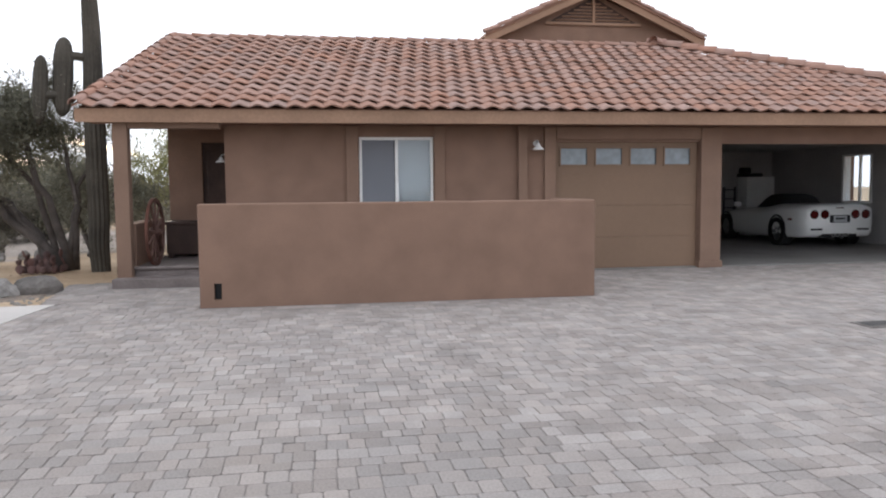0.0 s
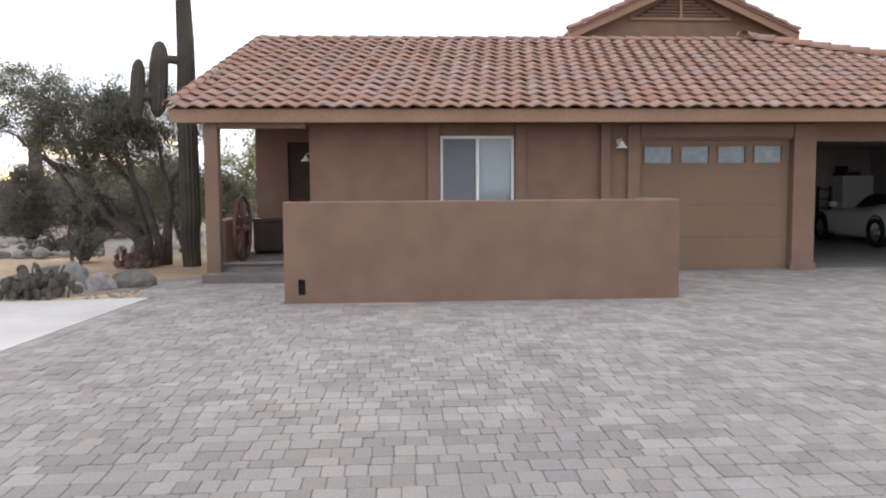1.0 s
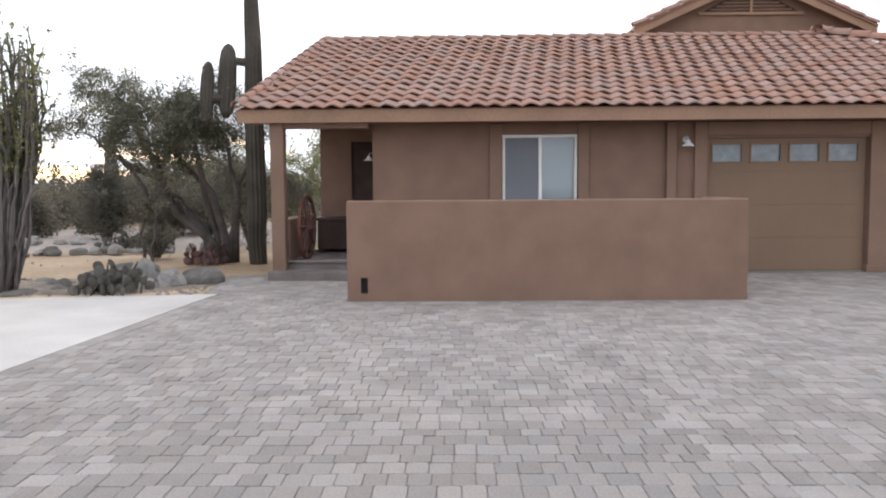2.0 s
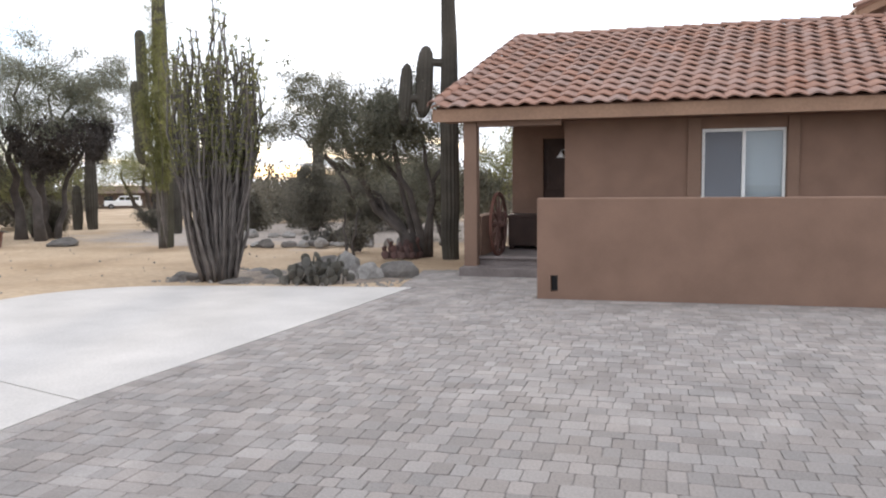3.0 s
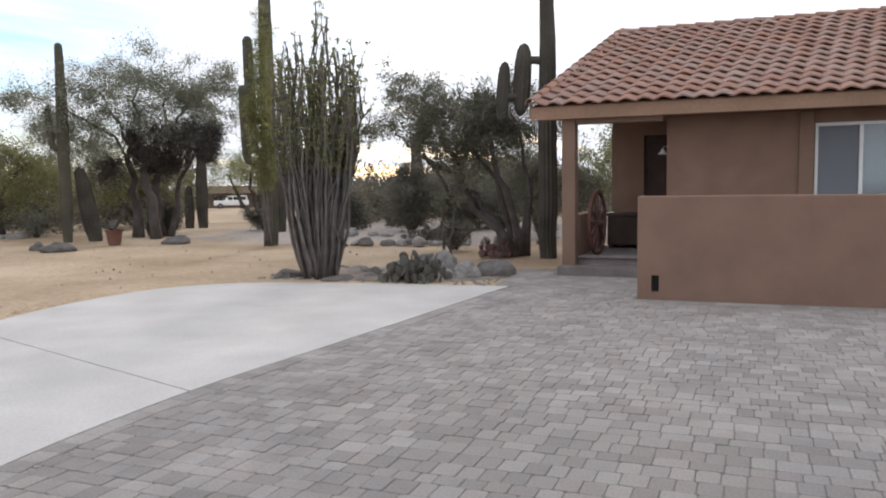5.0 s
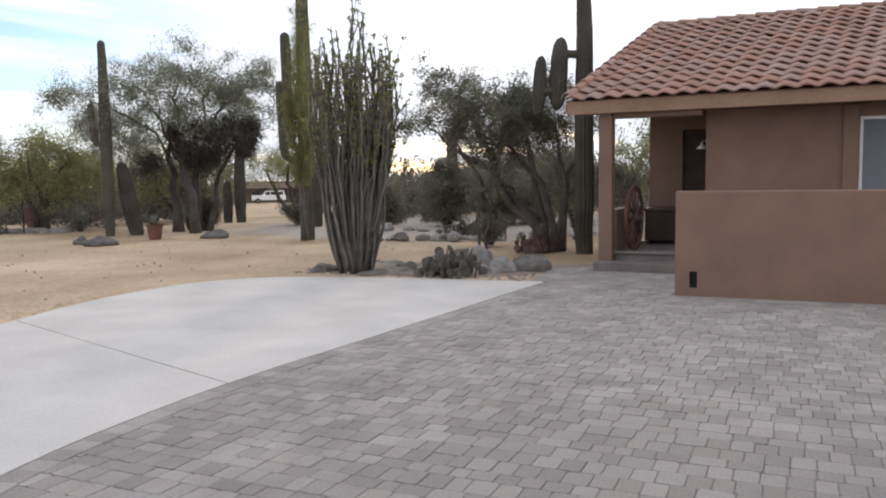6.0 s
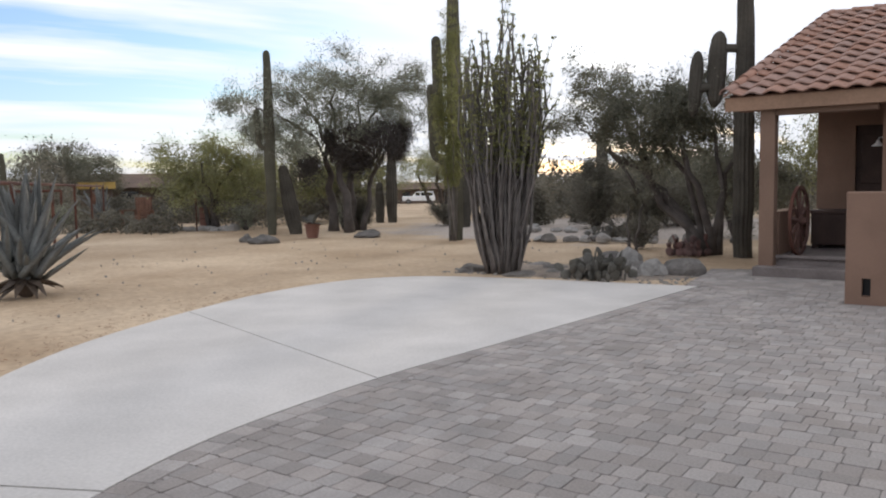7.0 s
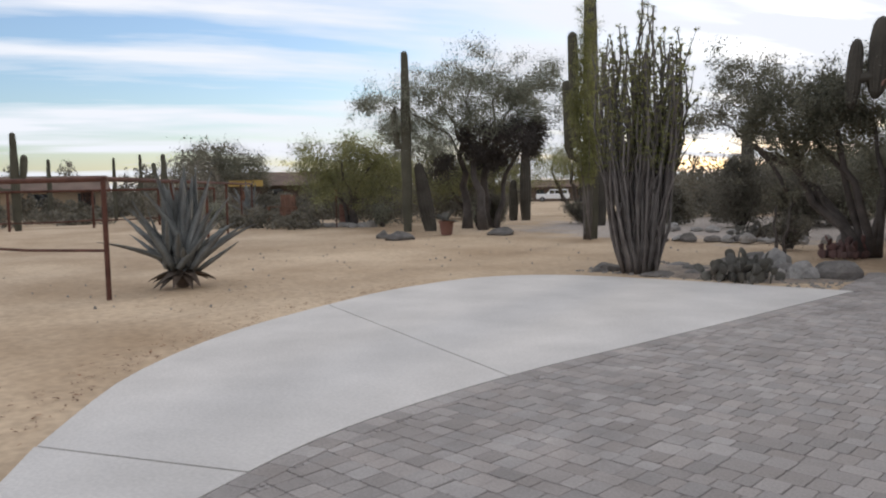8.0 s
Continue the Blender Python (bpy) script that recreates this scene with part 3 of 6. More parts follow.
# garage door with four lights in its top section
gd = hpart("garage_door", boxes((4.05, 6.59, FY + 0.10, FY + 0.13, 0.02, 2.16)), DOORPAINT, label="tan sectional garage door with four small windows")
for k in range(4):
    z0, z1 = 0.025 + k * 0.533, 0.025 + (k + 1) * 0.533 - 0.002
    if k < 3:
        hpart("door_section", boxes((4.055, 6.585, FY + 0.06, FY + 0.098, z0, z1), bev=0.002), DOORPAINT, gd)
    else:
        xs = [4.14 + i * 0.617 for i in range(4)]
        rows = [(4.055, 6.585, FY + 0.06, FY + 0.098, z0, 1.78), (4.055, 6.585, FY + 0.06, FY + 0.098, 2.06, z1)]
        edges = [4.055] + [e for x in xs for e in (x, x + 0.47)] + [6.585]
        rows += [(edges[i], edges[i + 1], FY + 0.06, FY + 0.098, 1.78, 2.06) for i in range(0, len(edges), 2)]
        hpart("door_section", boxes(*rows), DOORPAINT, gd)
        for x in xs:
            hpart("door_light", boxes((x, x + 0.47, FY + 0.085, FY + 0.095, 1.78, 2.06)), FROST, gd, "pale obscure glass pane")
            hpart("light_frame", boxes((x - 0.02, x + 0.49, FY + 0.045, FY + 0.06, 1.76, 1.785), (x - 0.02, x + 0.49, FY + 0.045, FY + 0.06, 2.055, 2.08),
                                       (x - 0.02, x + 0.005, FY + 0.045, FY + 0.06, 1.785, 2.055), (x + 0.465, x + 0.49, FY + 0.045, FY + 0.06, 1.785, 2.055)), DOORPAINT, gd)

# garage side window
gw = hpart("side_window", boxes((12.90, 13.1, 16.6, 16.66, 0.98, 2.12), (12.90, 13.1, 17.59, 17.65, 0.98, 2.12), (12.90, 13.1, 16.66, 17.59, 0.96, 1.01),
                                (12.90, 13.1, 16.66, 17.59, 2.09, 2.13), (12.98, 13.04, 17.1, 17.15, 1.01, 2.09)), WHITE, label="white framed garage side window")
hpart("pane", boxes((13.0, 13.006, 16.66, 17.59, 1.01, 2.09)), GLASS, gw).visible_shadow = False


# ---------------------------------------------------------------- courtyard wall
def make_yard_wall():
    x0, x1, y0, y1, h = -1.34, 3.64, 9.80, 9.98, 1.25
    ox, oy = 1.15, 9.89
    root = thing("courtyard_wall", (ox, oy, 0), "low brown stucco courtyard wall with a small drain opening", "wall")
    hx0, hx1, hz0, hz1 = -1.17, -1.08, 0.09, 0.29
    def p(name, rows, material, bev=0.0, label=""):
        part(name, boxes(*[(r[0] - ox, r[1] - ox, r[2] - oy, r[3] - oy, r[4], r[5]) for r in rows], bev=bev), material, root, label)
    bm = bmesh.new()
    # front face in four pieces round the opening, welded into one skin, then given depth
    xs, zs = [x0, hx0, hx1, x1], [-0.03, hz0, hz1, h]
    grid = {(i, j): bm.verts.new((xs[i] - ox, y0 - oy, zs[j])) for i in range(4) for j in range(4)}
    fs = [bm.faces.new((grid[i, j], grid[i + 1, j], grid[i + 1, j + 1], grid[i, j + 1])) for i in range(3) for j in range(3) if (i, j) != (1, 1)]
    ret = bmesh.ops.extrude_face_region(bm, geom=fs)
    for v in [g for g in ret["geom"] if isinstance(g, bmesh.types.BMVert)]:
        v.co.y += y1 - y0
    bmesh.ops.recalc_face_normals(bm, faces=bm.faces[:])
    es = [e for e in bm.edges if all(abs(v.co.z - h) < 1e-4 for v in e.verts) or (all(abs(v.co.x - (x0 - ox)) < 1e-4 for v in e.verts)) or (all(abs(v.co.x - (x1 - ox)) < 1e-4 for v in e.verts))]
    es = [e for e in es if e.is_manifold and e.calc_face_angle(0) > 0.5]
    bmesh.ops.bevel(bm, geom=es, offset=0.022, segments=3, affect="EDGES", profile=0.5)
    part("wall_body", bm, STUCCO, root)
    p("wall_return", [(3.46, 3.64, 9.985, 11.15, -0.03, 1.25)], STUCCO, 0.02)
    # black sheet inside the opening stands in for the shade of the hole
    p("opening_shade", [(-1.19, -1.06, 9.90, 9.93, 0.07, 0.31)], BLACKPLASTIC, 0.0, "black sheet standing for the shade inside the drain opening")


make_yard_wall()


# ---------------------------------------------------------------- porch things
def make_wheel():
    r = 0.515
    root = thing("wagon_wheel", (-2.35, 12.64, 0.27 + r), "weathered red-brown wooden wagon wheel standing on the porch", "wheel")
    bm = bmesh.new(); disc(bm, (0, 0, 0), r - 0.05, r - 0.012, -0.02, 0.02, 40)
    part("felloe", bm, WHEELWOOD, root)
    bm = bmesh.new(); disc(bm, (0, 0, 0), r - 0.012, r, -0.022, 0.022, 40)
    part("iron_tyre", bm, RUST, root, "rusty iron tyre")
    bm = bmesh.new(); disc(bm, (0, 0, 0), 0, 0.07, -0.06, 0.06, 18)
    disc(bm, (0, 0, 0), 0, 0.045, -0.1, 0.1, 14)
    part("hub", bm, WHEELWOOD, root)
    bm = bmesh.new(); tube(bm, [(0.07, 0, 0), (0.25, 0, 0), (r - 0.055, 0, 0)], [0.015, 0.018, 0.012], 8)
    me = mesh_of("spoke", bm, WHEELWOOD)
    for k in range(12):
        placed("spoke", me, root, Matrix.Rotation(2 * math.pi * k / 12 + 0.1, 4, "Y"))
    root.rotation_euler = (0, radians(0), radians(86))


make_wheel()
chest = thing("porch_bench", (-2.0, 14.2, 0.27), "dark wooden storage bench against the porch wall", "bench")
part("bench_body", boxes((-0.42, 0.42, -0.25, 0.25, 0.06, 0.56), bev=0.01), DARKWOOD, chest)
part("bench_lid", boxes((-0.45, 0.45, -0.28, 0.28, 0.56, 0.62), bev=0.01), DARKWOOD, chest)
for sx in (-0.36, 0.36):
    for sy in (-0.2, 0.2):
        part("foot", boxes((sx - 0.04, sx + 0.04, sy - 0.04, sy + 0.04, 0, 0.06)), DARKWOOD, chest)


def make_wall_lamp(loc, turn, size=1.0):
    root = thing("wall_lamp", loc, "small galvanised barn lamp with pale bell shade", "lamp", "outdoor wall lamps")
    root.rotation_euler = (0, 0, turn)
    root.scale = (size, size, size)
    bm = bmesh.new(); disc(bm, (0, 0, 0.1), 0, 0.06, -0.02, 0.0, 16)
    part("mounting_plate", bm, METAL, root)
    bm = bmesh.new(); tube(bm, [(0, -0.02, 0.1), (0, -0.08, 0.15), (0, -0.14, 0.14), (0, -0.16, 0.08)], [0.012] * 4, 8)
    part("arm", bm, METAL, root)
    bm = bmesh.new()
    prof = [(0.03, 0.09), (0.045, 0.04), (0.09, 0.0), (0.12, -0.03), (0.115, -0.03), (0.08, 0.0), (0.03, 0.05)]
    rings = [[bm.verts.new((r * math.cos(a * math.pi / 9), -0.16 + r * math.sin(a * math.pi / 9), z)) for a in range(18)] for r, z in prof]
    for a, b in zip(rings, rings[1:]):
        for k in range(18):
            bm.faces.new((a[k], a[(k + 1) % 18], b[(k + 1) % 18], b[k]))
    part("shade", bm, LAMPSHADE, root, smooth=True)
    bm = bmesh.new(); bmesh.ops.create_uvsphere(bm, u_segments=12, v_segments=8, radius=0.035)
    bmesh.ops.translate(bm, vec=(0, -0.16, 0.01), verts=bm.verts[:])
    part("bulb", bm, LAMPSHADE, root, smooth=True)


make_wall_lamp((3.70, FY, 2.05), 0, 0.85)
make_wall_lamp((-1.30, 13.25, 1.88), radians(-90), 0.7)


# ---------------------------------------------------------------- sports car in the garage
def loft(sections, material, name, parent, label="", smooth=True, close=True):
    """Skin through closed rings of equal count."""
    bm = bmesh.new()
    rings = [[bm.verts.new(p) for p in s] for s in sections]
    n = len(rings[0])
    for a, b in zip(rings, rings[1:]):
        for k in range(n):
            bm.faces.new((a[k], a[(k + 1) % n], b[(k + 1) % n], b[k]))
    if close:
        bm.faces.new(rings[0][::-1]); bm.faces.new(rings[-1])
    bmesh.ops.recalc_face_normals(bm, faces=bm.faces[:])
    return part(name, bm, material, parent, label, smooth)


def wheel_parts(root, x, y, r, w, name="wheel"):
    bm = bmesh.new()
    bmd = bmesh.new(); disc(bmd, (0, 0, 0), r * 0.66, r, -w / 2, w / 2, 28)
    for v in bmd.verts:
        v.co = Vector((v.co.y + x, v.co.x + y, v.co.z + r))
    wheel = part(name, bmd, RUBBER, root)
    bm = bmesh.new(); disc(bm, (0, 0, 0), 0, r * 0.65, -w / 2 + 0.03, w / 2 - 0.03, 24)
    for k in range(5):
        vs = box(bm, 0.05, r * 0.62, -w / 2 + 0.01, w / 2 - 0.01, -0.035, 0.035)
        bmesh.ops.rotate(bm, cent=(0, 0, 0), matrix=Matrix.Rotation(k * 2 * math.pi / 5, 3, "Y"), verts=vs)
    for v in bm.verts:
        v.co = Vector((v.co.y + x, v.co.x + y, v.co.z + r))
    part("rim", bm, RIM, wheel, "silver alloy rim")


def make_car():
    root = thing("sports_car", (11.50, 15.75, 0.02), "white low two-seat sports car with black roof parked nose in", "car")
    root.rotation_euler = (0, 0, radians(-3.5))
    # stations from the tail forward: y, half width, low z, shoulder z, deck z
    st = [(0.0, 0.72, 0.33, 0.85, 0.88), (0.05, 0.79, 0.26, 0.87, 0.93), (0.25, 0.855, 0.22, 0.87, 0.955), (0.95, 0.93, 0.20, 0.86, 0.96), (1.3, 0.92, 0.18, 0.80, 0.95),
          (1.8, 0.90, 0.17, 0.76, 0.88), (2.6, 0.89, 0.17, 0.75, 0.84), (3.2, 0.90, 0.18, 0.75, 0.82), (3.7, 0.90, 0.20, 0.70, 0.76), (4.2, 0.84, 0.22, 0.58, 0.64), (4.5, 0.62, 0.27, 0.46, 0.52)]
    secs = []
    for y, hw, lo, sh, dk in st:
        half = [(0, lo), (hw * 0.9, lo), (hw * 0.98, lo + 0.08), (hw, (lo + sh) / 2), (hw * 0.985, sh - 0.05), (hw * 0.93, sh + 0.01), (hw * 0.75, dk - 0.012), (hw * 0.4, dk), (0, dk)]
        ring = [(x, y, z) for x, z in half] + [(-x, y, z) for x, z in half[-2:0:-1]]
        secs.append(ring)
    body = loft(secs, CARWHITE, "body", root)
    # dark folding roof and glass
    st2 = [(1.45, 0.44, 0.90, 1.00), (1.6, 0.48, 0.88, 1.12), (1.85, 0.49, 0.86, 1.18), (2.15, 0.49, 0.84, 1.18), (2.4, 0.50, 0.83, 1.10), (2.65, 0.52, 0.80, 0.90)]
    secs = []
    for y, hw, lo, tp in st2:
        half = [(0, lo), (hw + 0.08, lo), (hw, (lo + tp) / 2), (hw * 0.85, tp - 0.03), (hw * 0.5, tp), (0, tp)]
        secs.append([(x, y, z) for x, z in half] + [(-x, y, z) for x, z in half[-2:0:-1]])
    loft(secs, BLACKTOP, "soft_top", root, "black folded soft top and dark glass")
    for sx in (-0.80, 0.80):
        for y in (1.0, 3.55):
            wheel_parts(root, sx, y, 0.325, 0.26)
            bm = bmesh.new(); disc(bm, (0, 0, 0), 0.328, 0.372, -0.012, 0.012, 28)
            for v in bm.verts:
                v.co = Vector((v.co.y + sx * 1.145, v.co.x + y, v.co.z + 0.345))
            part("wheel_arch", bm, BLACKPLASTIC, root)
    for x in (-0.60, -0.355, 0.355, 0.60):
        bm = bmesh.new(); disc(bm, (x, 0.035, 0.735), 0, 0.086, -0.045, 0.03, 22)
        lamp = part("tail_lamp", bm, TAILRED, root, "round dark red tail lamp")
        bm = bmesh.new(); disc(bm, (x, 0.035, 0.735), 0.086, 0.100, -0.04, 0.03, 22)
        part("lamp_bezel", bm, BLACKPLASTIC, lamp)
    part("plate_recess", boxes((-0.24, 0.24, -0.008, 0.03, 0.55, 0.72), bev=0.01), BLACKPLASTIC, root)
    part("number_plate", boxes((-0.155, 0.155, -0.016, -0.009, 0.565, 0.705), bev=0.003), PLATE, root, "blank grey number plate")
    part("plate_bar", boxes((-0.11, 0.11, -0.019, -0.0165, 0.62, 0.66)), BLACKPLASTIC, root)
    for sx in (-1, 1):
        part("bumper_slot", boxes((sx * 0.54 - 0.14, sx * 0.54 + 0.14, -0.006, 0.05, 0.385, 0.425), bev=0.006), BLACKPLASTIC, root)
    part("rear_valance", boxes((-0.42, 0.42, 0.02, 0.3, 0.22, 0.37), bev=0.02), BLACKPLASTIC, root)
    part("high_brake_lamp", boxes((-0.09, 0.09, -0.004, 0.05, 0.868, 0.888)), TAILRED, root)
    for x in (-0.15, -0.05, 0.05, 0.15):
        bm = bmesh.new(); disc(bm, (x, 0, 0.28), 0.03, 0.04, -0.03, 0.1, 14)
        part("exhaust_tip", bm, METAL, root)
    for sx in (-1, 1):
        part("side_marker", boxes((sx * 0.9 - 0.02, sx * 0.9 + 0.02, 0.42, 0.52, 0.6, 0.64)), TAILRED, root)
        part("mirror", boxes((sx * 0.98 - 0.08, sx * 0.98 + 0.08, 2.75, 2.85, 0.86, 0.98), bev=0.02), CARWHITE, root)


make_car()

# garage clutter along the back wall
cab = thing("metal_cabinet", (12.15, 20.45, 0.02), "pale tall metal storage cabinet in the garage", "cabinet")
part("cabinet_body", boxes((-0.26, 0.26, -0.22, 0.24, 0.0, 1.62), bev=0.008), WHITE, cab)
part("cabinet_door", boxes((-0.25, 0.25, -0.245, -0.222, 0.03, 1.6), bev=0.004), WHITE, cab)
bx = thing("dark_bundle", (12.15, 20.45, 1.64), "dark bag and box lying on the cabinet", "bag")
part("bundle_body", boxes((-0.35, 0.25, -0.2, 0.18, 0, 0.10), bev=0.04), BLACKTOP, bx)
part("bundle_top", boxes((-0.32, -0.08, -0.16, 0.12, 0.10, 0.26), bev=0.04), BLACKTOP, bx)
board = thing("pale_cupboard", (13.05 - 0.42, 20.5, 0.9), "pale wall cupboard hung on the garage wall", "cupboard")
part("cupboard_body", boxes((-0.28, 0.22, -0.05, 0.215, 0.0, 0.75), bev=0.006), DRYWALL, board)
part("cupboard_door", boxes((-0.275, 0.215, -0.075, -0.052, 0.01, 0.74), bev=0.004), WHITE, board)
ladder = thing("step_ladder", (11.55, 20.55, 0.02), "dark folded step ladder leaning on the garage wall", "ladder")
for sx in (-0.18, 0.15):
    part("stile", boxes((sx, sx + 0.04, -0.03, 0.03, 0, 1.35)), BLACKPLASTIC, ladder)
for z in (0.25, 0.5, 0.75, 1.0, 1.25):
    part("tread", boxes((-0.14, 0.15, -0.06, 0.04, z, z + 0.03)), BLACKPLASTIC, ladder)

# added barred plate in the paving, stands in for a dark broken mark
dg = thing("mark_plate", (5.75, 7.1, 0.0), "added dark barred plate standing for a dark broken mark on the paving", "drain")
part("drain_frame", boxes((-0.3, 0.3, -0.16, 0.16, -0.03, 0.008), bev=0.004), ROCK, dg)
for k in range(9):
    part("mark_bar", boxes((-0.27 + k * 0.06, -0.235 + k * 0.06, -0.12, 0.12, 0.006, 0.0105)), BLACKPLASTIC, dg)


# ---------------------------------------------------------------- cacti
def make_saguaro(loc, height, r, arms, label, material=None, group="saguaro cacti", lean=(0, 0), seed=1, taper=0.0, lobes=()):
    """arms: (angle, joint z, reach, tip z, radius)"""
    material = material or SAGUARO
    rnd = random.Random(seed)
    root = thing("saguaro", loc, label, "cactus", group)
    bm = bmesh.new()
    pts, rad = [], []
    for k in range(15):
        s = k / 14
        pts.append((lean[0] * s + rnd.uniform(-0.012, 0.012), lean[1] * s + rnd.uniform(-0.012, 0.012), -0.05 + s * height))
        rad.append(r * (0.82 + 0.3 * math.sin(math.pi * min(1, s * 1.15)) ** 0.7) * (1 if s < 0.93 else 0.9) * (1 - taper * s))
    top = Vector(pts[-1])
    pts += [tuple(top + Vector((0, 0, r * 0.5))), tuple(top + Vector((0, 0, r * 0.8)))]
    rad += [r * 0.6, r * 0.15]
    ribbed(bm, pts, rad, 14)
    part("trunk", bm, material, root)
    for ang, jz, near, reach, z0, z1, ar in lobes:
        d = Vector((math.cos(ang), math.sin(ang), 0))
        bm = bmesh.new()
        c = d * reach
        prof = [(0, 0.25), (0.08, 0.7), (0.25, 0.95), (0.5, 1.05), (0.75, 1.0), (0.9, 0.8), (0.97, 0.5), (1.0, 0.12)]
        ribbed(bm, [tuple(c + d * 0.08 * (0.5 - u) + Vector((0, 0, z0 + (z1 - z0) * u))) for u, _ in prof], [ar * k for _, k in prof], 11)
        tube(bm, [tuple(d * near + Vector((0, 0, jz))), tuple(d * (near + reach) * 0.5 + Vector((0, 0, jz + 0.02))), tuple(c + Vector((0, 0, jz)))], [0.085, 0.08, 0.10], 10)
        part("arm", bm, material, root)
    for ang, jz, reach, tz, ar in arms:
        d = Vector((math.cos(ang), math.sin(ang), 0))
        base = Vector((lean[0] * jz / height, lean[1] * jz / height, jz))
        p = [base + d * r * 0.4, base + d * reach * 0.6 + Vector((0, 0, 0.02)), base + d * reach * 0.92 + Vector((0, 0, reach * 0.25)), base + d * reach + Vector((0, 0, reach * 0.6))]
        zz = (tz - (jz + reach * 0.6))
        for k in range(1, 6):
            p.append(base + d * (reach + 0.01 * k) + Vector((0, 0, reach * 0.6 + zz * k / 5)))
        p.append(p[-1] + Vector((0, 0, ar * 0.6)))
        p.append(p[-1] + Vector((0, 0, ar * 0.25)))
        rr = [ar * 0.75, ar * 0.8, ar * 0.9, ar] + [ar * 1.02] * 4 + [ar * 0.95, ar * 0.6, ar * 0.15]
        bm = bmesh.new()
        ribbed(bm, [tuple(q) for q in p], rr, 11)
        part("arm", bm, material, root)
    return root


make_saguaro((-3.75, 15.0, -0.03), 7.4, 0.20, [], "tall old saguaro cactus with stubby arms beside the porch", SAGDARK, seed=2, taper=0.5,
             lobes=[(radians(197), 3.78, 0.06, 0.47, 2.75, 4.12, 0.165), (radians(200), 3.1, 0.45, 0.84, 2.6, 3.78, 0.125)])
make_saguaro((-11.6, 17.3, -0.03), 8.2, 0.205, [(radians(213), 2.35, 0.40, 5.15, 0.135), (radians(206), 2.0, 0.56, 3.95, 0.12)], "very tall saguaro cactus with two arms hugging the trunk", seed=3, taper=0.3)
make_saguaro((-17.95, 16.75, -0.03), 5.45, 0.145, [(radians(225), 2.6, 0.30, 3.7, 0.095)], "slim saguaro cactus with a single short arm", seed=4)
make_saguaro((-17.55, 17.35, -0.03), 2.0, 0.21, [], "dark dying leaning saguaro stump", SAGDARK, lean=(-0.26, -0.2), seed=5)
make_saguaro((-33.4, 10.4, -0.05), 3.7, 0.15, [(radians(250), 1.5, 0.75, 3.4, 0.12), (radians(70), 2.0, 0.3, 2.8, 0.14)], "distant saguaro cactus with thick raised arms", seed=6)
make_saguaro((-45.0, 15.7, -0.05 - fall(-45.0, 15.7)), 3.4, 0.12, [], "distant bare saguaro pole", seed=7)
make_saguaro((-44.0, 18.8, -0.05 - fall(-44.0, 18.8)), 3.5, 0.10, [], "distant bare saguaro pole", seed=8)
make_saguaro((-42.0, 19.4, -0.05 - fall(-42.0, 19.4)), 3.6, 0.10, [], "distant bare saguaro pole", seed=9)
make_saguaro((-31.6, 15.6, -0.05), 2.9, 0.13, [(radians(230), 1.7, 0.36, 2.5, 0.10)], "distant saguaro cactus with one arm beside the fence", seed=10)
make_saguaro((-14.8, 22.6, -0.05), 1.9, 0.2, [], "dark young saguaro cactus among the trees", SAGDARK, seed=11)
make_saguaro((-19.75, 24.1, -0.05), 1.5, 0.17, [], "dark stout saguaro trunk among the trees", SAGDARK, seed=12)
make_saguaro((-19.3, 24.3, -0.05), 3.0, 0.2, [], "dark stout saguaro trunk among the trees", SAGDARK, seed=13)
make_saguaro((-13.0, 30.0, -0.05), 3.5, 0.24, [], "distant dark saguaro above the brush", SAGDARK, seed=14)


# ---------------------------------------------------------------- trees
def leaf_cloud(name, tips, count, spread, size, material, parent, seed, slim=0.38, droop=0.0):
    """Many small leaves in uneven sprays about the twig ends."""
    g = np.random.default_rng(seed)
    tips = np.array(tips)
    idx = g.integers(0, len(tips), count)
    weight = g.uniform(0.35, 1.0, len(tips))[idx]
    cen = tips[idx] + g.normal(0, 1, (count, 3)) * spread * weight[:, None] * np.array([1, 1, 0.75])
    cen[:, 2] -= droop * g.uniform(0, 1, count)
    a = g.normal(0, 1, (count, 3)); a /= np.linalg.norm(a, axis=1)[:, None]
    b = g.normal(0, 1, (count, 3)); b -= a * (a * b).sum(1)[:, None]; b /= np.linalg.norm(b, axis=1)[:, None]
    ln = size * g.uniform(0.6, 1.4, count)[:, None]
    wd = ln * slim
    verts = np.stack([cen - a * ln * 0.5, cen + b * wd * 0.5, cen + a * ln * 0.5, cen - b * wd * 0.5], 1).reshape(-1, 3)
    faces = np.arange(count * 4).reshape(-1, 4)
    me = bpy.data.meshes.new(name)
    me.from_pydata(verts.tolist(), [], faces.tolist())
    me.materials.append(material)
    ob = new(name, me)
    ob.parent = parent
    return ob


def bow(a, b, rnd, sag, n=5):
    """Points of a crooked branch from a to b."""
    ln = (b - a).length
    off = Vector((rnd.gauss(0, 1), rnd.gauss(0, 1), rnd.gauss(0, 0.6))) * ln * 0.07
    pts = []
    for k in range(n):
        t = k / (n - 1)
        w = math.sin(math.pi * t)
        pts.append(a.lerp(b, t) + off * w + Vector((0, 0, sag * ln * w)) + Vector((rnd.gauss(0, 1), rnd.gauss(0, 1), rnd.gauss(0, 1))) * ln * 0.025 * w)
    return pts


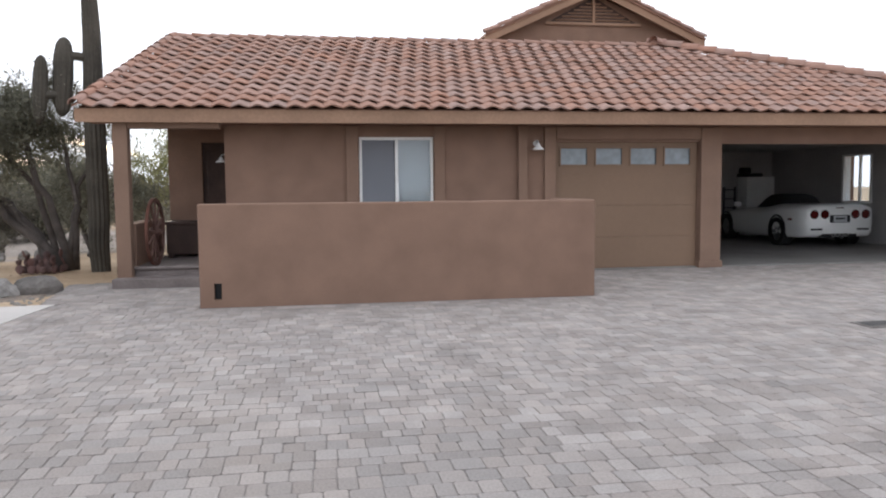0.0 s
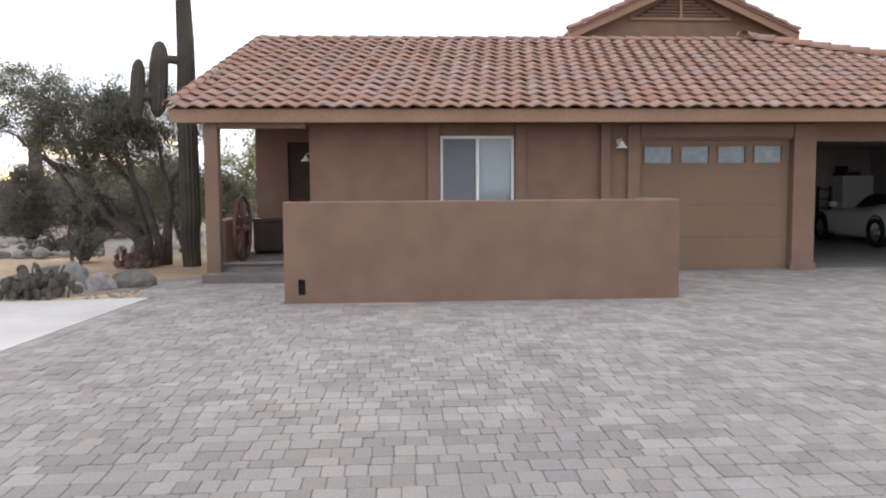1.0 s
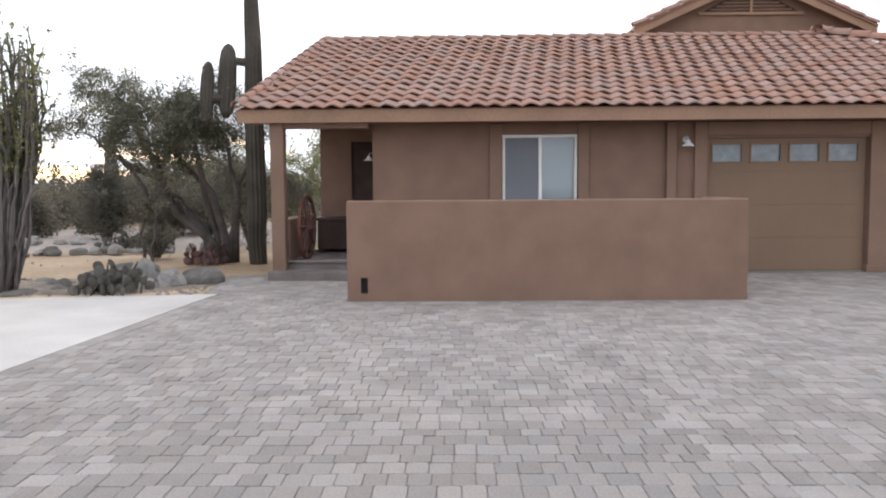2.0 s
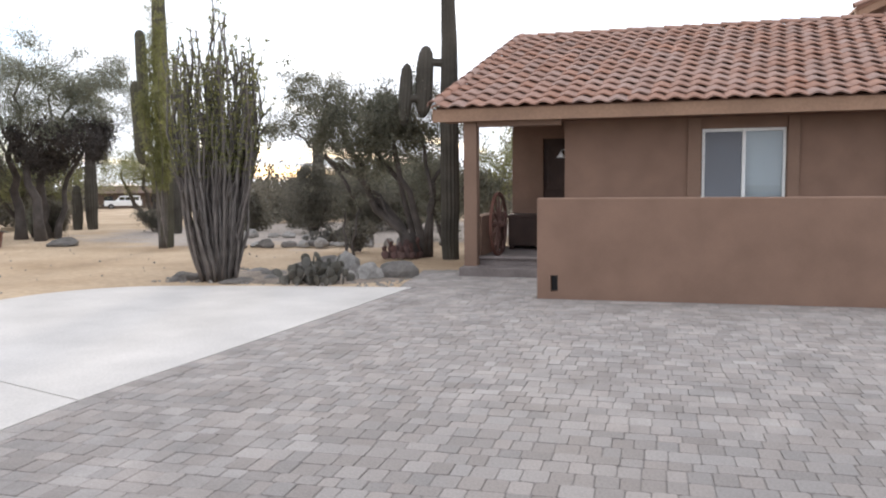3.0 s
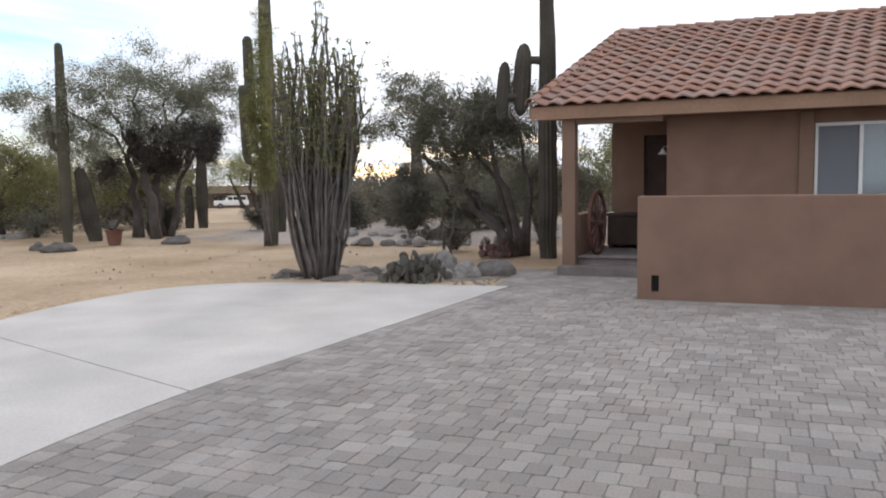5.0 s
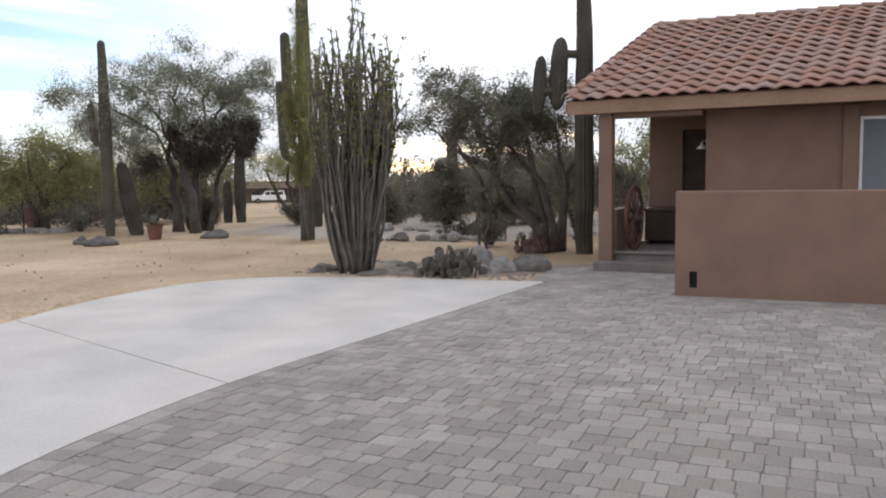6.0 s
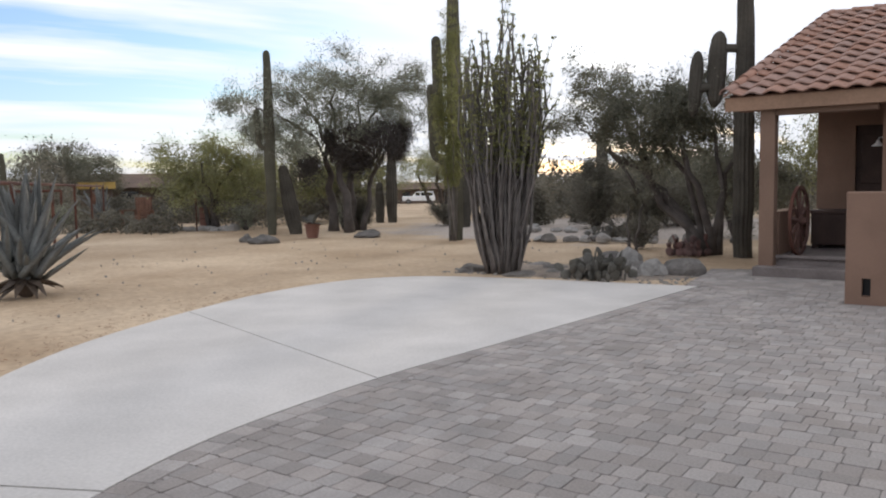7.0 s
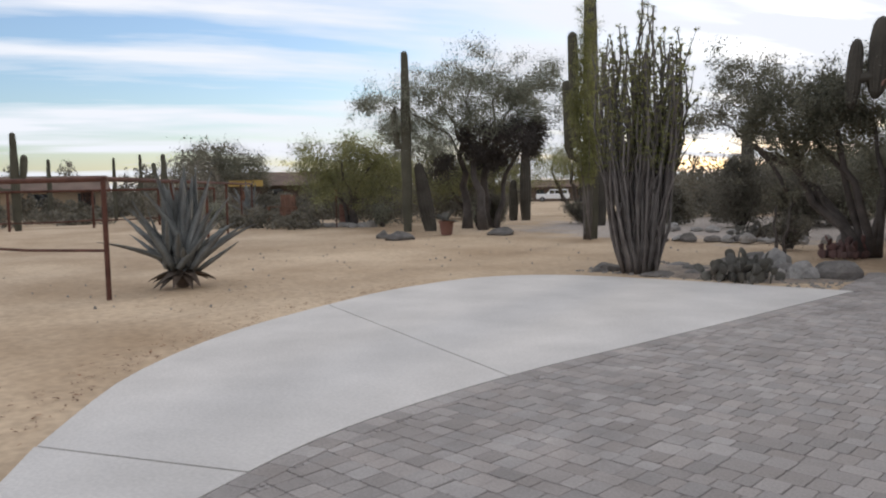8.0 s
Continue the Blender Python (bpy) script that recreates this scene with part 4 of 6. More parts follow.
def make_tree(name, loc, stems, blobs, twigs, leaves, spread, size, leafmaterial, label, seed, gap=0.05, category="tree", group="", slim=0.4, bark=None):
    """stems: (foot, end, radius); blobs: (centre, radii, share) of the crown, which twigs and leaves fill unevenly."""
    rnd = random.Random(seed)
    root = thing(name, loc, label, category, group)
    nodes, rads = [], []
    for i, (foot, end, r) in enumerate(stems):
        bm = bmesh.new()
        pts = bow(Vector(foot), Vector(end), rnd, 0.06, 8)
        rr = [r * (1 - 0.62 * k / 7) for k in range(8)]
        rr[0] = r * 1.25
        tube(bm, pts, rr, 9)
        part("trunk" if i == 0 else "limb", bm, bark or BARK, root, smooth=True)
        nodes += pts[2:]
        rads += rr[2:]
    total = sum(bl[2] for bl in blobs)
    targets = []
    for c, rad, share in blobs:
        want = int(twigs * share / total)
        tries = 0
        while want > 0 and tries < 6000:
            tries += 1
            v = Vector((rnd.gauss(0, 1), rnd.gauss(0, 1), rnd.gauss(0, 1))).normalized() * rnd.uniform(0.1, 1.0) ** 0.45
            q = Vector((c[0] + v.x * rad[0], c[1] + v.y * rad[1], c[2] + v.z * rad[2]))
            if noise.noise(q * 1.15 + Vector((seed, 0, 0))) < gap - 0.22:
                continue
            if rnd.random() < 0.2:
                q = q + v * 0.45
            targets.append(q)
            want -= 1
    foot = Vector(stems[0][0])
    targets.sort(key=lambda q: min((q - Vector(s[1])).length for s in stems))
    bm = bmesh.new()
    tips = []
    for q in targets:
        arr = np.array(nodes)
        d = np.linalg.norm(arr - np.array(q), axis=1) + 0.35 * np.maximum(0, arr[:, 2] - q.z)
        i = int(d.argmin())
        a, ra = Vector(nodes[i]), rads[i]
        if (q - a).length < 0.08:
            continue
        pts = bow(a, q, rnd, 0.05, 4)
        r0 = max(0.006, min(ra * 0.7, 0.028 * (q - a).length + 0.006))
        rr = [r0, r0 * 0.8, r0 * 0.6, max(0.003, r0 * 0.35)]
        tube(bm, pts, rr, 5 if r0 > 0.012 else 3, cap=False)
        nodes += pts[1:]
        rads += rr[1:]
        tips += [tuple(x) for x in pts[1:]] + [tuple(q)]
    part("branchwork", bm, bark or BARK, root, smooth=True, kind="stuff")
    leaf_cloud("crown", tips, leaves, spread, size, leafmaterial, root, seed, slim=slim)
    return root, tips


# leaning mesquite beside the porch
make_tree("mesquite_tree", (-4.55, 15.4, -0.04),
          [((0, 0, 0), (-1.9, -0.55, 2.15), 0.12), ((-1.2, -0.35, 1.2), (-2.3, -0.7, 2.5), 0.04), ((0.1, 0, 0), (-1.75, -0.5, 3.2), 0.09), ((-0.1, 0.05, 0), (-1.5, -0.2, 1.95), 0.07), ((0.0, 0.0, 0), (-1.2, -0.4, 2.5), 0.07),
           ((0.15, 0.1, 0), (-0.55, -0.15, 2.9), 0.09), ((0.2, 0.15, 0), (0.55, 0.3, 2.0), 0.08), ((0.1, 0.1, 0), (0.05, 0.2, 2.5), 0.07)],
          [((-1.05, -0.3, 2.6), (0.95, 0.8, 0.62), 4.4), ((-0.4, -0.1, 2.75), (0.75, 0.7, 0.6), 4), ((-1.95, -0.55, 2.65), (0.6, 0.55, 0.42), 1.5), ((-2.05, -0.6, 3.3), (0.42, 0.4, 0.5), 0.8),
           ((-1.5, -0.45, 3.15), (0.35, 0.3, 0.35), 0.7), ((-2.55, -0.75, 2.6), (0.38, 0.35, 0.25), 0.5), ((0.3, 0.1, 2.3), (0.5, 0.5, 0.6), 1.3), ((-0.9, -0.25, 1.85), (0.55, 0.5, 0.35), 0.9),
           ((0.0, 0.0, 3.2), (0.4, 0.35, 0.3), 1.0), ((0.4, 0.3, 1.3), (0.5, 0.4, 0.5), 0.4)],
          860, 74000, 0.155, 0.05, MESQLEAF, "dark leaning multi-trunk mesquite tree with open crown", 21)


def turned(rows, az):
    """Rows in (across, back, up) as seen along an azimuth, brought into world axes."""
    c, k = math.cos(az), math.sin(az)
    return [(u * c - d * k, u * k + d * c, z) for u, d, z in rows]


# large mesquite with dark clumps
AZ = radians(41.5)
stems = [((-0.11, -0.4, 0), (-0.5, 0.0, 2.6), 0.15), ((-0.62, 0.6, 0), (-0.72, 0.5, 3.2), 0.16), ((0.32, 0.5, 0), (1.35, 0.4, 2.9), 0.10), ((0.05, 0.9, 0), (0.35, 0.8, 2.6), 0.17),
         ((-0.68, 0.5, 1.9), (-2.9, 0.0, 3.9), 0.055), ((-0.6, 0.2, 2.2), (-0.45, 0.1, 5.0), 0.055), ((-0.5, 0.2, 2.3), (1.6, 0.3, 4.5), 0.055), ((-0.6, 0.3, 2.2), (-1.6, 0.6, 4.4), 0.055), ((0.3, 0.5, 2.2), (0.5, 0.4, 4.6), 0.05)]
crown = [((-2.55, 0.0, 3.7), (1.25, 1.2, 0.85), 4), ((-3.5, -0.1, 3.95), (0.55, 0.6, 0.35), 0.8), ((-1.0, 0.0, 4.4), (1.4, 1.3, 0.9), 4.4), ((-0.4, 0.0, 5.45), (0.4, 0.4, 0.3), 0.4), ((0.5, 0.2, 4.3), (1.1, 1.0, 0.75), 3.4),
         ((1.8, 0.2, 4.1), (1.15, 1.1, 0.9), 4.2), ((2.0, 0.1, 5.0), (0.4, 0.4, 0.3), 0.4), ((1.1, 0.1, 5.3), (0.25, 0.25, 0.2), 0.15), ((-2.0, 0.1, 2.85), (1.3, 1.1, 0.6), 3), ((0.0, 0.2, 3.3), (1.3, 1.1, 0.6), 2.6)]
root, tips = make_tree("mesquite_tree", (-16.6, 18.9, -0.04),
          [(*turned((a, b), AZ), r) for a, b, r in stems], [(turned((c,), AZ)[0], rad, sh) for c, rad, sh in crown],
          1300, 98000, 0.21, 0.055, GREYLEAF, "wide grey-green mesquite tree with dark hanging clumps", 22)
clumps = [(-0.6 + 0.2 * k, -0.3 + 0.25 * math.sin(k * 1.9), 2.75 + 0.03 * k + 0.38 * math.sin(k * 2.4 + 1)) for k in range(12)]
clumps += [(1.45, -0.2, 2.6), (1.5, -0.2, 2.9), (1.55, -0.1, 3.2), (-1.35, -0.2, 2.05), (-1.3, -0.2, 2.3), (0.1, 0, 2.2), (-0.2, 0, 2.4), (0.5, 0, 2.4)]
leaf_cloud("mistletoe", turned(clumps, AZ), 36000, 0.31, 0.10, DARKLEAF, root, 5, slim=0.2, droop=0.3)


def small_tree(name, loc, w, h, leaves, material, label, seed, size=0.075, base=0.35, turn=0.0):
    """A wide, low, many-stemmed tree."""
    c, s = math.cos(turn), math.sin(turn)
    r = w / 2
    ends = [(-0.45, 0.1), (0.4, -0.1), (0.05, 0.4), (-0.1, -0.35)]
    st = [((0.08 * i - 0.1, 0.05 * i, 0), ((x * c - y * s) * r, (x * s + y * c) * r, h * (0.62 + 0.05 * (i % 2))), 0.055 * w / 2.5) for i, (x, y) in enumerate(ends)]
    bl = [((-0.45 * r * c, -0.45 * r * s, h * 0.62), (r * 0.6, r * 0.6, h * 0.30), 3), ((0.45 * r * c, 0.45 * r * s, h * 0.58), (r * 0.6, r * 0.6, h * 0.30), 3),
          ((0.05, 0.05, h * 0.72), (r * 0.6, r * 0.6, h * 0.26), 3), ((0, 0, h * base), (r * 0.75, r * 0.75, h * 0.15), 1.2)]
    return make_tree(name, loc, st, bl, 320, leaves, w * 0.06, size, material, label, seed)


small_tree("palo_verde_tree", (-21.9, 17.7, -0.04), 4.0, 3.3, 30000, PVLEAF, "low yellow-green palo verde tree with feathery crown", 23, turn=0.8)
small_tree("palo_verde_tree", (-21.7, 23.8, -0.04), 4.2, 3.0, 30000, PVLEAF, "yellow-green palo verde tree behind the mesquite", 24, base=0.6, turn=0.8)
small_tree("palo_verde_tree", (-22.2, 32.0, -0.15), 5.4, 3.7, 26000, PVLEAF, "yellow-green palo verde tree with a high crown", 33, base=0.66, turn=0.7)
small_tree("palo_verde_tree", (-25.5, 22.5, -0.04), 4.0, 2.8, 20000, PVLEAF, "yellow-green palo verde tree near the fence", 25, turn=0.8)
small_tree("mesquite_tree", (-7.8, 25.5, -0.04), 4.2, 2.7, 24000, MESQLEAF, "dark mesquite tree beyond the rock border", 26)
small_tree("mesquite_tree", (-2.9, 22.5, -0.04), 3.6, 3.5, 26000, PVLEAF, "sunlit yellow-green tree behind the porch", 27)
small_tree("mesquite_tree", (-5.2, 20.5, -0.04), 3.0, 2.4, 18000, MESQLEAF, "shaded mesquite tree behind the leaning one", 30)
small_tree("mesquite_tree", (-52.0, 29.9, -0.05 - fall(-52.0, 29.9)), 8.0, 5.3, 34000, MESQLEAF, "large dark mesquite tree by the neighbouring house", 28, size=0.13, turn=0.9)


# ---------------------------------------------------------------- brush
def make_bush(loc, w, h, leaves, size, material, label, seed, stems=14, category="bush", group="desert bushes"):
    rnd = random.Random(seed)
    root = thing("desert_bush", loc, label, category, group)
    tips = []
    for k in range(stems):
        a, t = rnd.uniform(0, 6.28), rnd.uniform(0.1, 1.0)
        e = Vector((math.cos(a) * w / 2 * t, math.sin(a) * w / 2 * t, h * rnd.uniform(0.65, 0.95) * (1.1 - 0.35 * t)))
        b = Vector((math.cos(a), math.sin(a), 0)) * w * 0.08 * t
        pts = [b, b + (e - b) * 0.35 + Vector((0, 0, h * 0.08)), b + (e - b) * 0.7 + Vector((rnd.gauss(0, 0.05), rnd.gauss(0, 0.05), h * 0.06)), e]
        bm = bmesh.new()
        tube(bm, pts, [0.025, 0.02, 0.012, 0.004], 4, cap=False)
        part("stem", bm, BARK, root)
        for s in (0.22, 0.4, 0.55, 0.7, 0.85, 1.0):
            q = b.lerp(e, s)
            tips.append((q.x, q.y, q.z + h * 0.05))
    leaf_cloud("foliage", tips, leaves, min(w, h) * 0.15, size, material, root, seed)
    return root


make_bush((-10.3, 23.2, -0.04), 2.3, 2.15, 46000, 0.06, BUSHLEAF, "dense rounded grey-brown desert bush", 31)
make_bush((-9.0, 24.2, -0.04), 2.6, 1.75, 32000, 0.06, BUSHLEAF, "dense rounded grey-brown desert bush", 32)
make_bush((-15.75, 23.2, -0.04), 1.7, 0.9, 9000, 0.06, BUSHLEAF, "low brown bush beside a saguaro", 33)
make_bush((-20.9, 18.3, -0.04), 1.0, 0.9, 2500, 0.07, GREYLEAF, "small grey bush under the palo verde", 34)
make_bush((-22.8, 18.2, -0.04), 1.0, 0.9, 2500, 0.07, BUSHLEAF, "small grey bush under the palo verde", 35)
make_bush((-17.1, 19.9, -0.04), 0.85, 1.15, 9000, 0.06, BUSHLEAF, "dark dense shrub between the mesquite trunks", 40)
make_bush((-17.6, 19.6, -0.04), 0.9, 0.9, 900, 0.06, GREYLEAF, "thin twiggy grey shrub under the trees", 36)
make_bush((-10.8, 19.3, -0.04), 0.5, 0.8, 200, 0.05, GREYLEAF, "thin bare twiggy shrub in the gravel", 37, stems=9)
make_bush((-6.3, 16.6, -0.04), 1.2, 0.7, 2500, 0.06, BUSHLEAF, "low dark bush under the mesquite", 38)
make_bush((-29.6, 16.8, -0.04), 1.4, 1.0, 2500, 0.08, GREYLEAF, "low grey shrub by the fence", 39)


def make_far_brush():
    """The belt of scrub that closes the view all round."""
    g = np.random.default_rng(77)
    P, S, H2 = [], [], []
    for k in range(1000):
        az = g.uniform(radians(-35), radians(125))      # angle to the left of +Y
        dist = 27 + 103 * g.uniform(0, 1) ** 1.3
        if radians(33.2) < az < radians(38.2) and dist < 117 or radians(30.5) < az < radians(41) and dist < 60 or az < radians(5) and dist < 45 or az > radians(60) and dist < 38:
            continue
        x, y = -math.sin(az) * dist, math.cos(az) * dist
        P.append((x, y)); near = min(1.0, dist / 48)
        low = (radians(54) < az < radians(60.5) or radians(66.5) < az < radians(75)) and dist < 74
        H2.append(g.uniform(1.2, 3.0) * near * (1.0 if g.random() < 0.8 else 1.5) * (0.45 if low else 1.0)); S.append(g.uniform(1.5, 4.0) * near)
    verts, faces = [], []
    for (x, y), h, w in zip(P, H2, S):
        n = 1000
        a = g.uniform(0, 6.283, n); t = np.sqrt(g.uniform(0, 1, n)); zz = g.uniform(0.05, 1, n)
        r = t * w / 2 * np.sqrt(np.clip(1.15 - zz ** 2, 0.05, 1)) * (1 + 0.3 * np.sin(a * 3 + x))
        c = np.stack([x + np.cos(a) * r, y + np.sin(a) * r, zz * h * (1 + 0.2 * np.sin(a * 2 + y)) - 0.05 - fall(x, y)], 1)
        u = g.normal(0, 1, (n, 3)); u /= np.linalg.norm(u, axis=1)[:, None]
        v = g.normal(0, 1, (n, 3)); v -= u * (u * v).sum(1)[:, None]; v /= np.linalg.norm(v, axis=1)[:, None]
        sz = g.uniform(0.022, 0.06, n)[:, None] * (0.4 + math.hypot(x, y) / 28)
        q = np.stack([c - u * sz, c + v * sz * 0.5, c + u * sz, c - v * sz * 0.5], 1).reshape(-1, 3)
        b = len(verts)
        verts.extend(q.tolist())
        faces.extend((b + 4 * i, b + 4 * i + 1, b + 4 * i + 2, b + 4 * i + 3) for i in range(n))
    ob = new("far_scrub", raw_mesh("far_scrub", verts, faces, BUSHLEAF))
    tagged(ob, "distant belt of grey-green desert scrub and low trees", "scrub", kind="stuff")


make_far_brush()


# ---------------------------------------------------------------- ocotillo
def make_ocotillo(loc, canes, height, fan, label, seed, leafy=5200, fuzz=0.045, foot=0.2, bare=0.42, thick=0.026):
    """A sheaf of kinked canes that opens from a tight foot and then stands upright."""
    rnd = random.Random(seed)
    root = thing("ocotillo", loc, label, "desert shrub", "ocotillo shrubs")
    tips = []
    for k in range(canes):
        a = rnd.uniform(0, 6.283)
        t = math.sqrt(rnd.uniform(0.0, 1.0))
        h = height * (rnd.uniform(0.42, 0.95) if k % 3 else rnd.uniform(0.75, 1.04)) * (1.04 - 0.14 * t)
        b = Vector((math.cos(a) * foot * t, math.sin(a) * foot * t, 0))
        out = Vector((math.cos(a), math.sin(a), 0)) * fan * t
        pts, rad = [], []
        wob = Vector((rnd.gauss(0, 0.06), rnd.gauss(0, 0.06), 0))
        n = 13
        for i in range(n):
            z = h * i / (n - 1)
            u = z / height
            p = b + out * (1 - (1 - min(u / 0.62, 1.0)) ** 1.5) + wob * math.sin(u * 5 + k) + Vector((0, 0, z))
            jit = 0.012 + 0.03 * max(0.0, u - 0.35)
            p += Vector((rnd.gauss(0, jit), rnd.gauss(0, jit), 0))
            pts.append(p); rad.append(thick * (1 - 0.7 * i / (n - 1)) + 0.003)
            if u > bare:
                tips += [tuple(p), tuple(p.lerp(pts[-2], 0.5))]
        bm = bmesh.new()
        tube(bm, pts, rad, 6)
        for fork in range(rnd.choice((1, 1, 2, 2, 3))):
            q = pts[rnd.choice((6, 7, 8, 9, 10))]
            e = q + (out * 0.2 + Vector((rnd.gauss(0, 0.13), rnd.gauss(0, 0.13), h * rnd.uniform(0.10, 0.22))))
            mid = q.lerp(e, 0.45) + Vector((rnd.gauss(0, 0.035), rnd.gauss(0, 0.035), 0))
            tube(bm, [q, mid, e], [0.014, 0.010, 0.003], 5)
            if q.z / height > bare * 0.9:
                tips += [tuple(q.lerp(e, 0.25)), tuple(mid), tuple(q.lerp(e, 0.75)), tuple(e)]
        part("cane", bm, CANE, root, smooth=True)
    leaf_cloud("leaves", tips, leafy, fuzz, 0.042, OCOLEAF, root, seed, slim=0.5)
    return root


make_ocotillo((-6.45, 10.95, -0.02), 128, 4.02, 0.48, "tall many-caned ocotillo with small green leaves", 41, 26000, 0.036)
make_ocotillo((-11.12, 16.45, -0.02), 9, 6.6, 0.28, "taller leafy ocotillo standing against a saguaro", 42, 30000, 0.12, 0.06, 0.24, 0.011)


# ---------------------------------------------------------------- agave and prickly pear
def blade_mesh(name, length, width, bend, material, seed):
    bm = bmesh.new()
    n = 9
    rows = []
    for i in range(n + 1):
        s = i / n
        w = width * (0.75 + 0.9 * s if s < 0.28 else (1.0 - ((s - 0.28) / 0.72) ** 1.6)) + 0.004
        x = length * s
        z = -bend * length * s * s
        rows.append([bm.verts.new((x, -w / 2, z + w * 0.28)), bm.verts.new((x, -w * 0.2, z + 0.02 * (1 - s))), bm.verts.new((x, w * 0.2, z + 0.02 * (1 - s))), bm.verts.new((x, w / 2, z + w * 0.28)),
                     bm.verts.new((x, 0, z - 0.035 * (1 - s) - 0.004))])
    for a, b in zip(rows, rows[1:]):
        for k in range(3):
            bm.faces.new((a[k], b[k], b[k + 1], a[k + 1]))
        bm.faces.new((a[3], b[3], b[4], a[4]))
        bm.faces.new((a[4], b[4], b[0], a[0]))
    bm.faces.new(rows[0]); bm.faces.new(rows[-1][::-1])
    bmesh.ops.recalc_face_normals(bm, faces=bm.faces[:])
    return mesh_of(name, bm, material, True)


def make_agave(loc, size, count, label, seed, dead=26):
    rnd = random.Random(seed)
    root = thing("agave", loc, label, "agave", "agave plants")
    kinds = [blade_mesh("blade", size, size * 0.155, b, AGAVE, 1) for b in (-0.06, 0.05, 0.16)]
    for k in range(count):
        s = (k + 0.5) / count
        tilt = radians(88 - 58 * s ** 1.25 + rnd.uniform(-10, 10))
        m = Matrix.Translation((rnd.uniform(-0.13, 0.13) * size, rnd.uniform(-0.13, 0.13) * size, 0.14 * size + 0.1 * size * (1 - s))) @ Matrix.Rotation(k * 2.39996 + rnd.uniform(-0.5, 0.5), 4, "Z") @ Matrix.Rotation(-tilt, 4, "Y") @ Matrix.Translation((0.05, 0, 0))
        sc = rnd.uniform(0.62, 1.06)
        placed("blade", kinds[0 if s < 0.4 else rnd.choice((0, 1, 1, 2))], root, m @ Matrix.Diagonal((sc, sc, sc, 1)))
    dead_me = blade_mesh("dead_blade", size * 0.36, size * 0.12, 0.25, AGAVEDEAD, 2)
    for k in range(dead):
        m = Matrix.Translation((0, 0, 0.16 * size)) @ Matrix.Rotation(k * 2.4 + rnd.uniform(-0.3, 0.3), 4, "Z") @ Matrix.Rotation(radians(rnd.uniform(-6, 14)), 4, "Y")
        placed("dead_blade", dead_me, root, m, "withered brown lower blade")
    bm = bmesh.new()
    bmesh.ops.create_icosphere(bm, subdivisions=2, radius=0.10 * size)
    for v in bm.verts:
        v.co.z = max(v.co.z * 1.1 + 0.09 * size, -0.02)
    part("heart", bm, AGAVEDEAD, root)
    return root


make_agave((-10.97, 5.64, -0.03), 1.36, 62, "large grey-blue agave with stiff pointed blades", 51, 16)
make_agave((-31.5, 19.6, -0.03), 1.4, 30, "distant grey agave beside wooden furniture", 52, 4)


def pad_mesh(material):
    bm = bmesh.new()
    bmesh.ops.create_uvsphere(bm, u_segments=12, v_segments=8, radius=1)
    for v in bm.verts:
        z = v.co.z
        v.co = Vector((v.co.x * (0.42 + 0.06 * z), v.co.y * 0.10, z * 0.5 + 0.48))
    return mesh_of("pad", bm, material, True)


PADS, PADS_RED = pad_mesh(PEAR), pad_mesh(PEARRED)


def make_pear(loc, w, h, label, seed, me, size=0.155):
    rnd = random.Random(seed)
    root = thing("prickly_pear", loc, label, "cactus", "prickly pear cacti")
    for k in range(int(14 + w * 30)):
        base = Vector((rnd.uniform(-w / 2, w / 2), rnd.uniform(-w * 0.3, w * 0.3), -0.03))
        p, rot = base, (rnd.uniform(-25, 25), rnd.uniform(-25, 25), rnd.uniform(0, 180))
        for lv in range(rnd.choice((1, 2, 2, 3))):
            if p.z > h:
                break
            s = size * rnd.uniform(0.75, 1.15)
            m = Matrix.Translation(p) @ pose(0, 0, 0, *rot) @ Matrix.Diagonal((s, s, s, 1))
            placed("pad", me, root, m)
            p = m @ Vector((0, 0, 0.93))
            rot = (rot[0] + rnd.uniform(-30, 30), rot[1] + rnd.uniform(-35, 35), rot[2] + rnd.uniform(-60, 60))
    return root


make_pear((-4.75, 10.85, 0), 0.85, 0.3, "low clump of grey-green prickly pear pads", 61, PADS)
make_pear((-5.0, 11.5, 0), 0.5, 0.3, "low clump of grey-green prickly pear pads", 62, PADS)
make_pear((-4.75, 15.0, 0), 0.7, 0.4, "purple-tinged prickly pear at the foot of the mesquite", 63, PADS_RED, 0.15)
make_pear((-7.9, 19.5, 0), 1.6, 0.5, "dark prickly pear patch beyond the rocks", 64, PADS)


# ---------------------------------------------------------------- rocks
def make_rock(loc, sx, sy, sz, material, label, seed, group="border rocks"):
    bm = bmesh.new()
    bmesh.ops.create_icosphere(bm, subdivisions=3, radius=1)
    o = Vector((seed * 3.1, seed * 1.7, seed))
    for v in bm.verts:
        k = 1 + 0.34 * noise.noise(v.co * 1.2 + o) + 0.2 * abs(noise.noise(v.co * 2.4 + o)) + 0.09 * noise.noise(v.co * 5.0 + o)
        v.co = v.co * k
        v.co = Vector((v.co.x * sx, v.co.y * sy, max(v.co.z, -0.35) * sz))
    ob = solid("rock", bm, material, (loc[0], loc[1], 0.35 * sz - 0.05), label, "rock", group)
    ob.rotation_euler = (0, 0, seed * 1.3)
    return ob


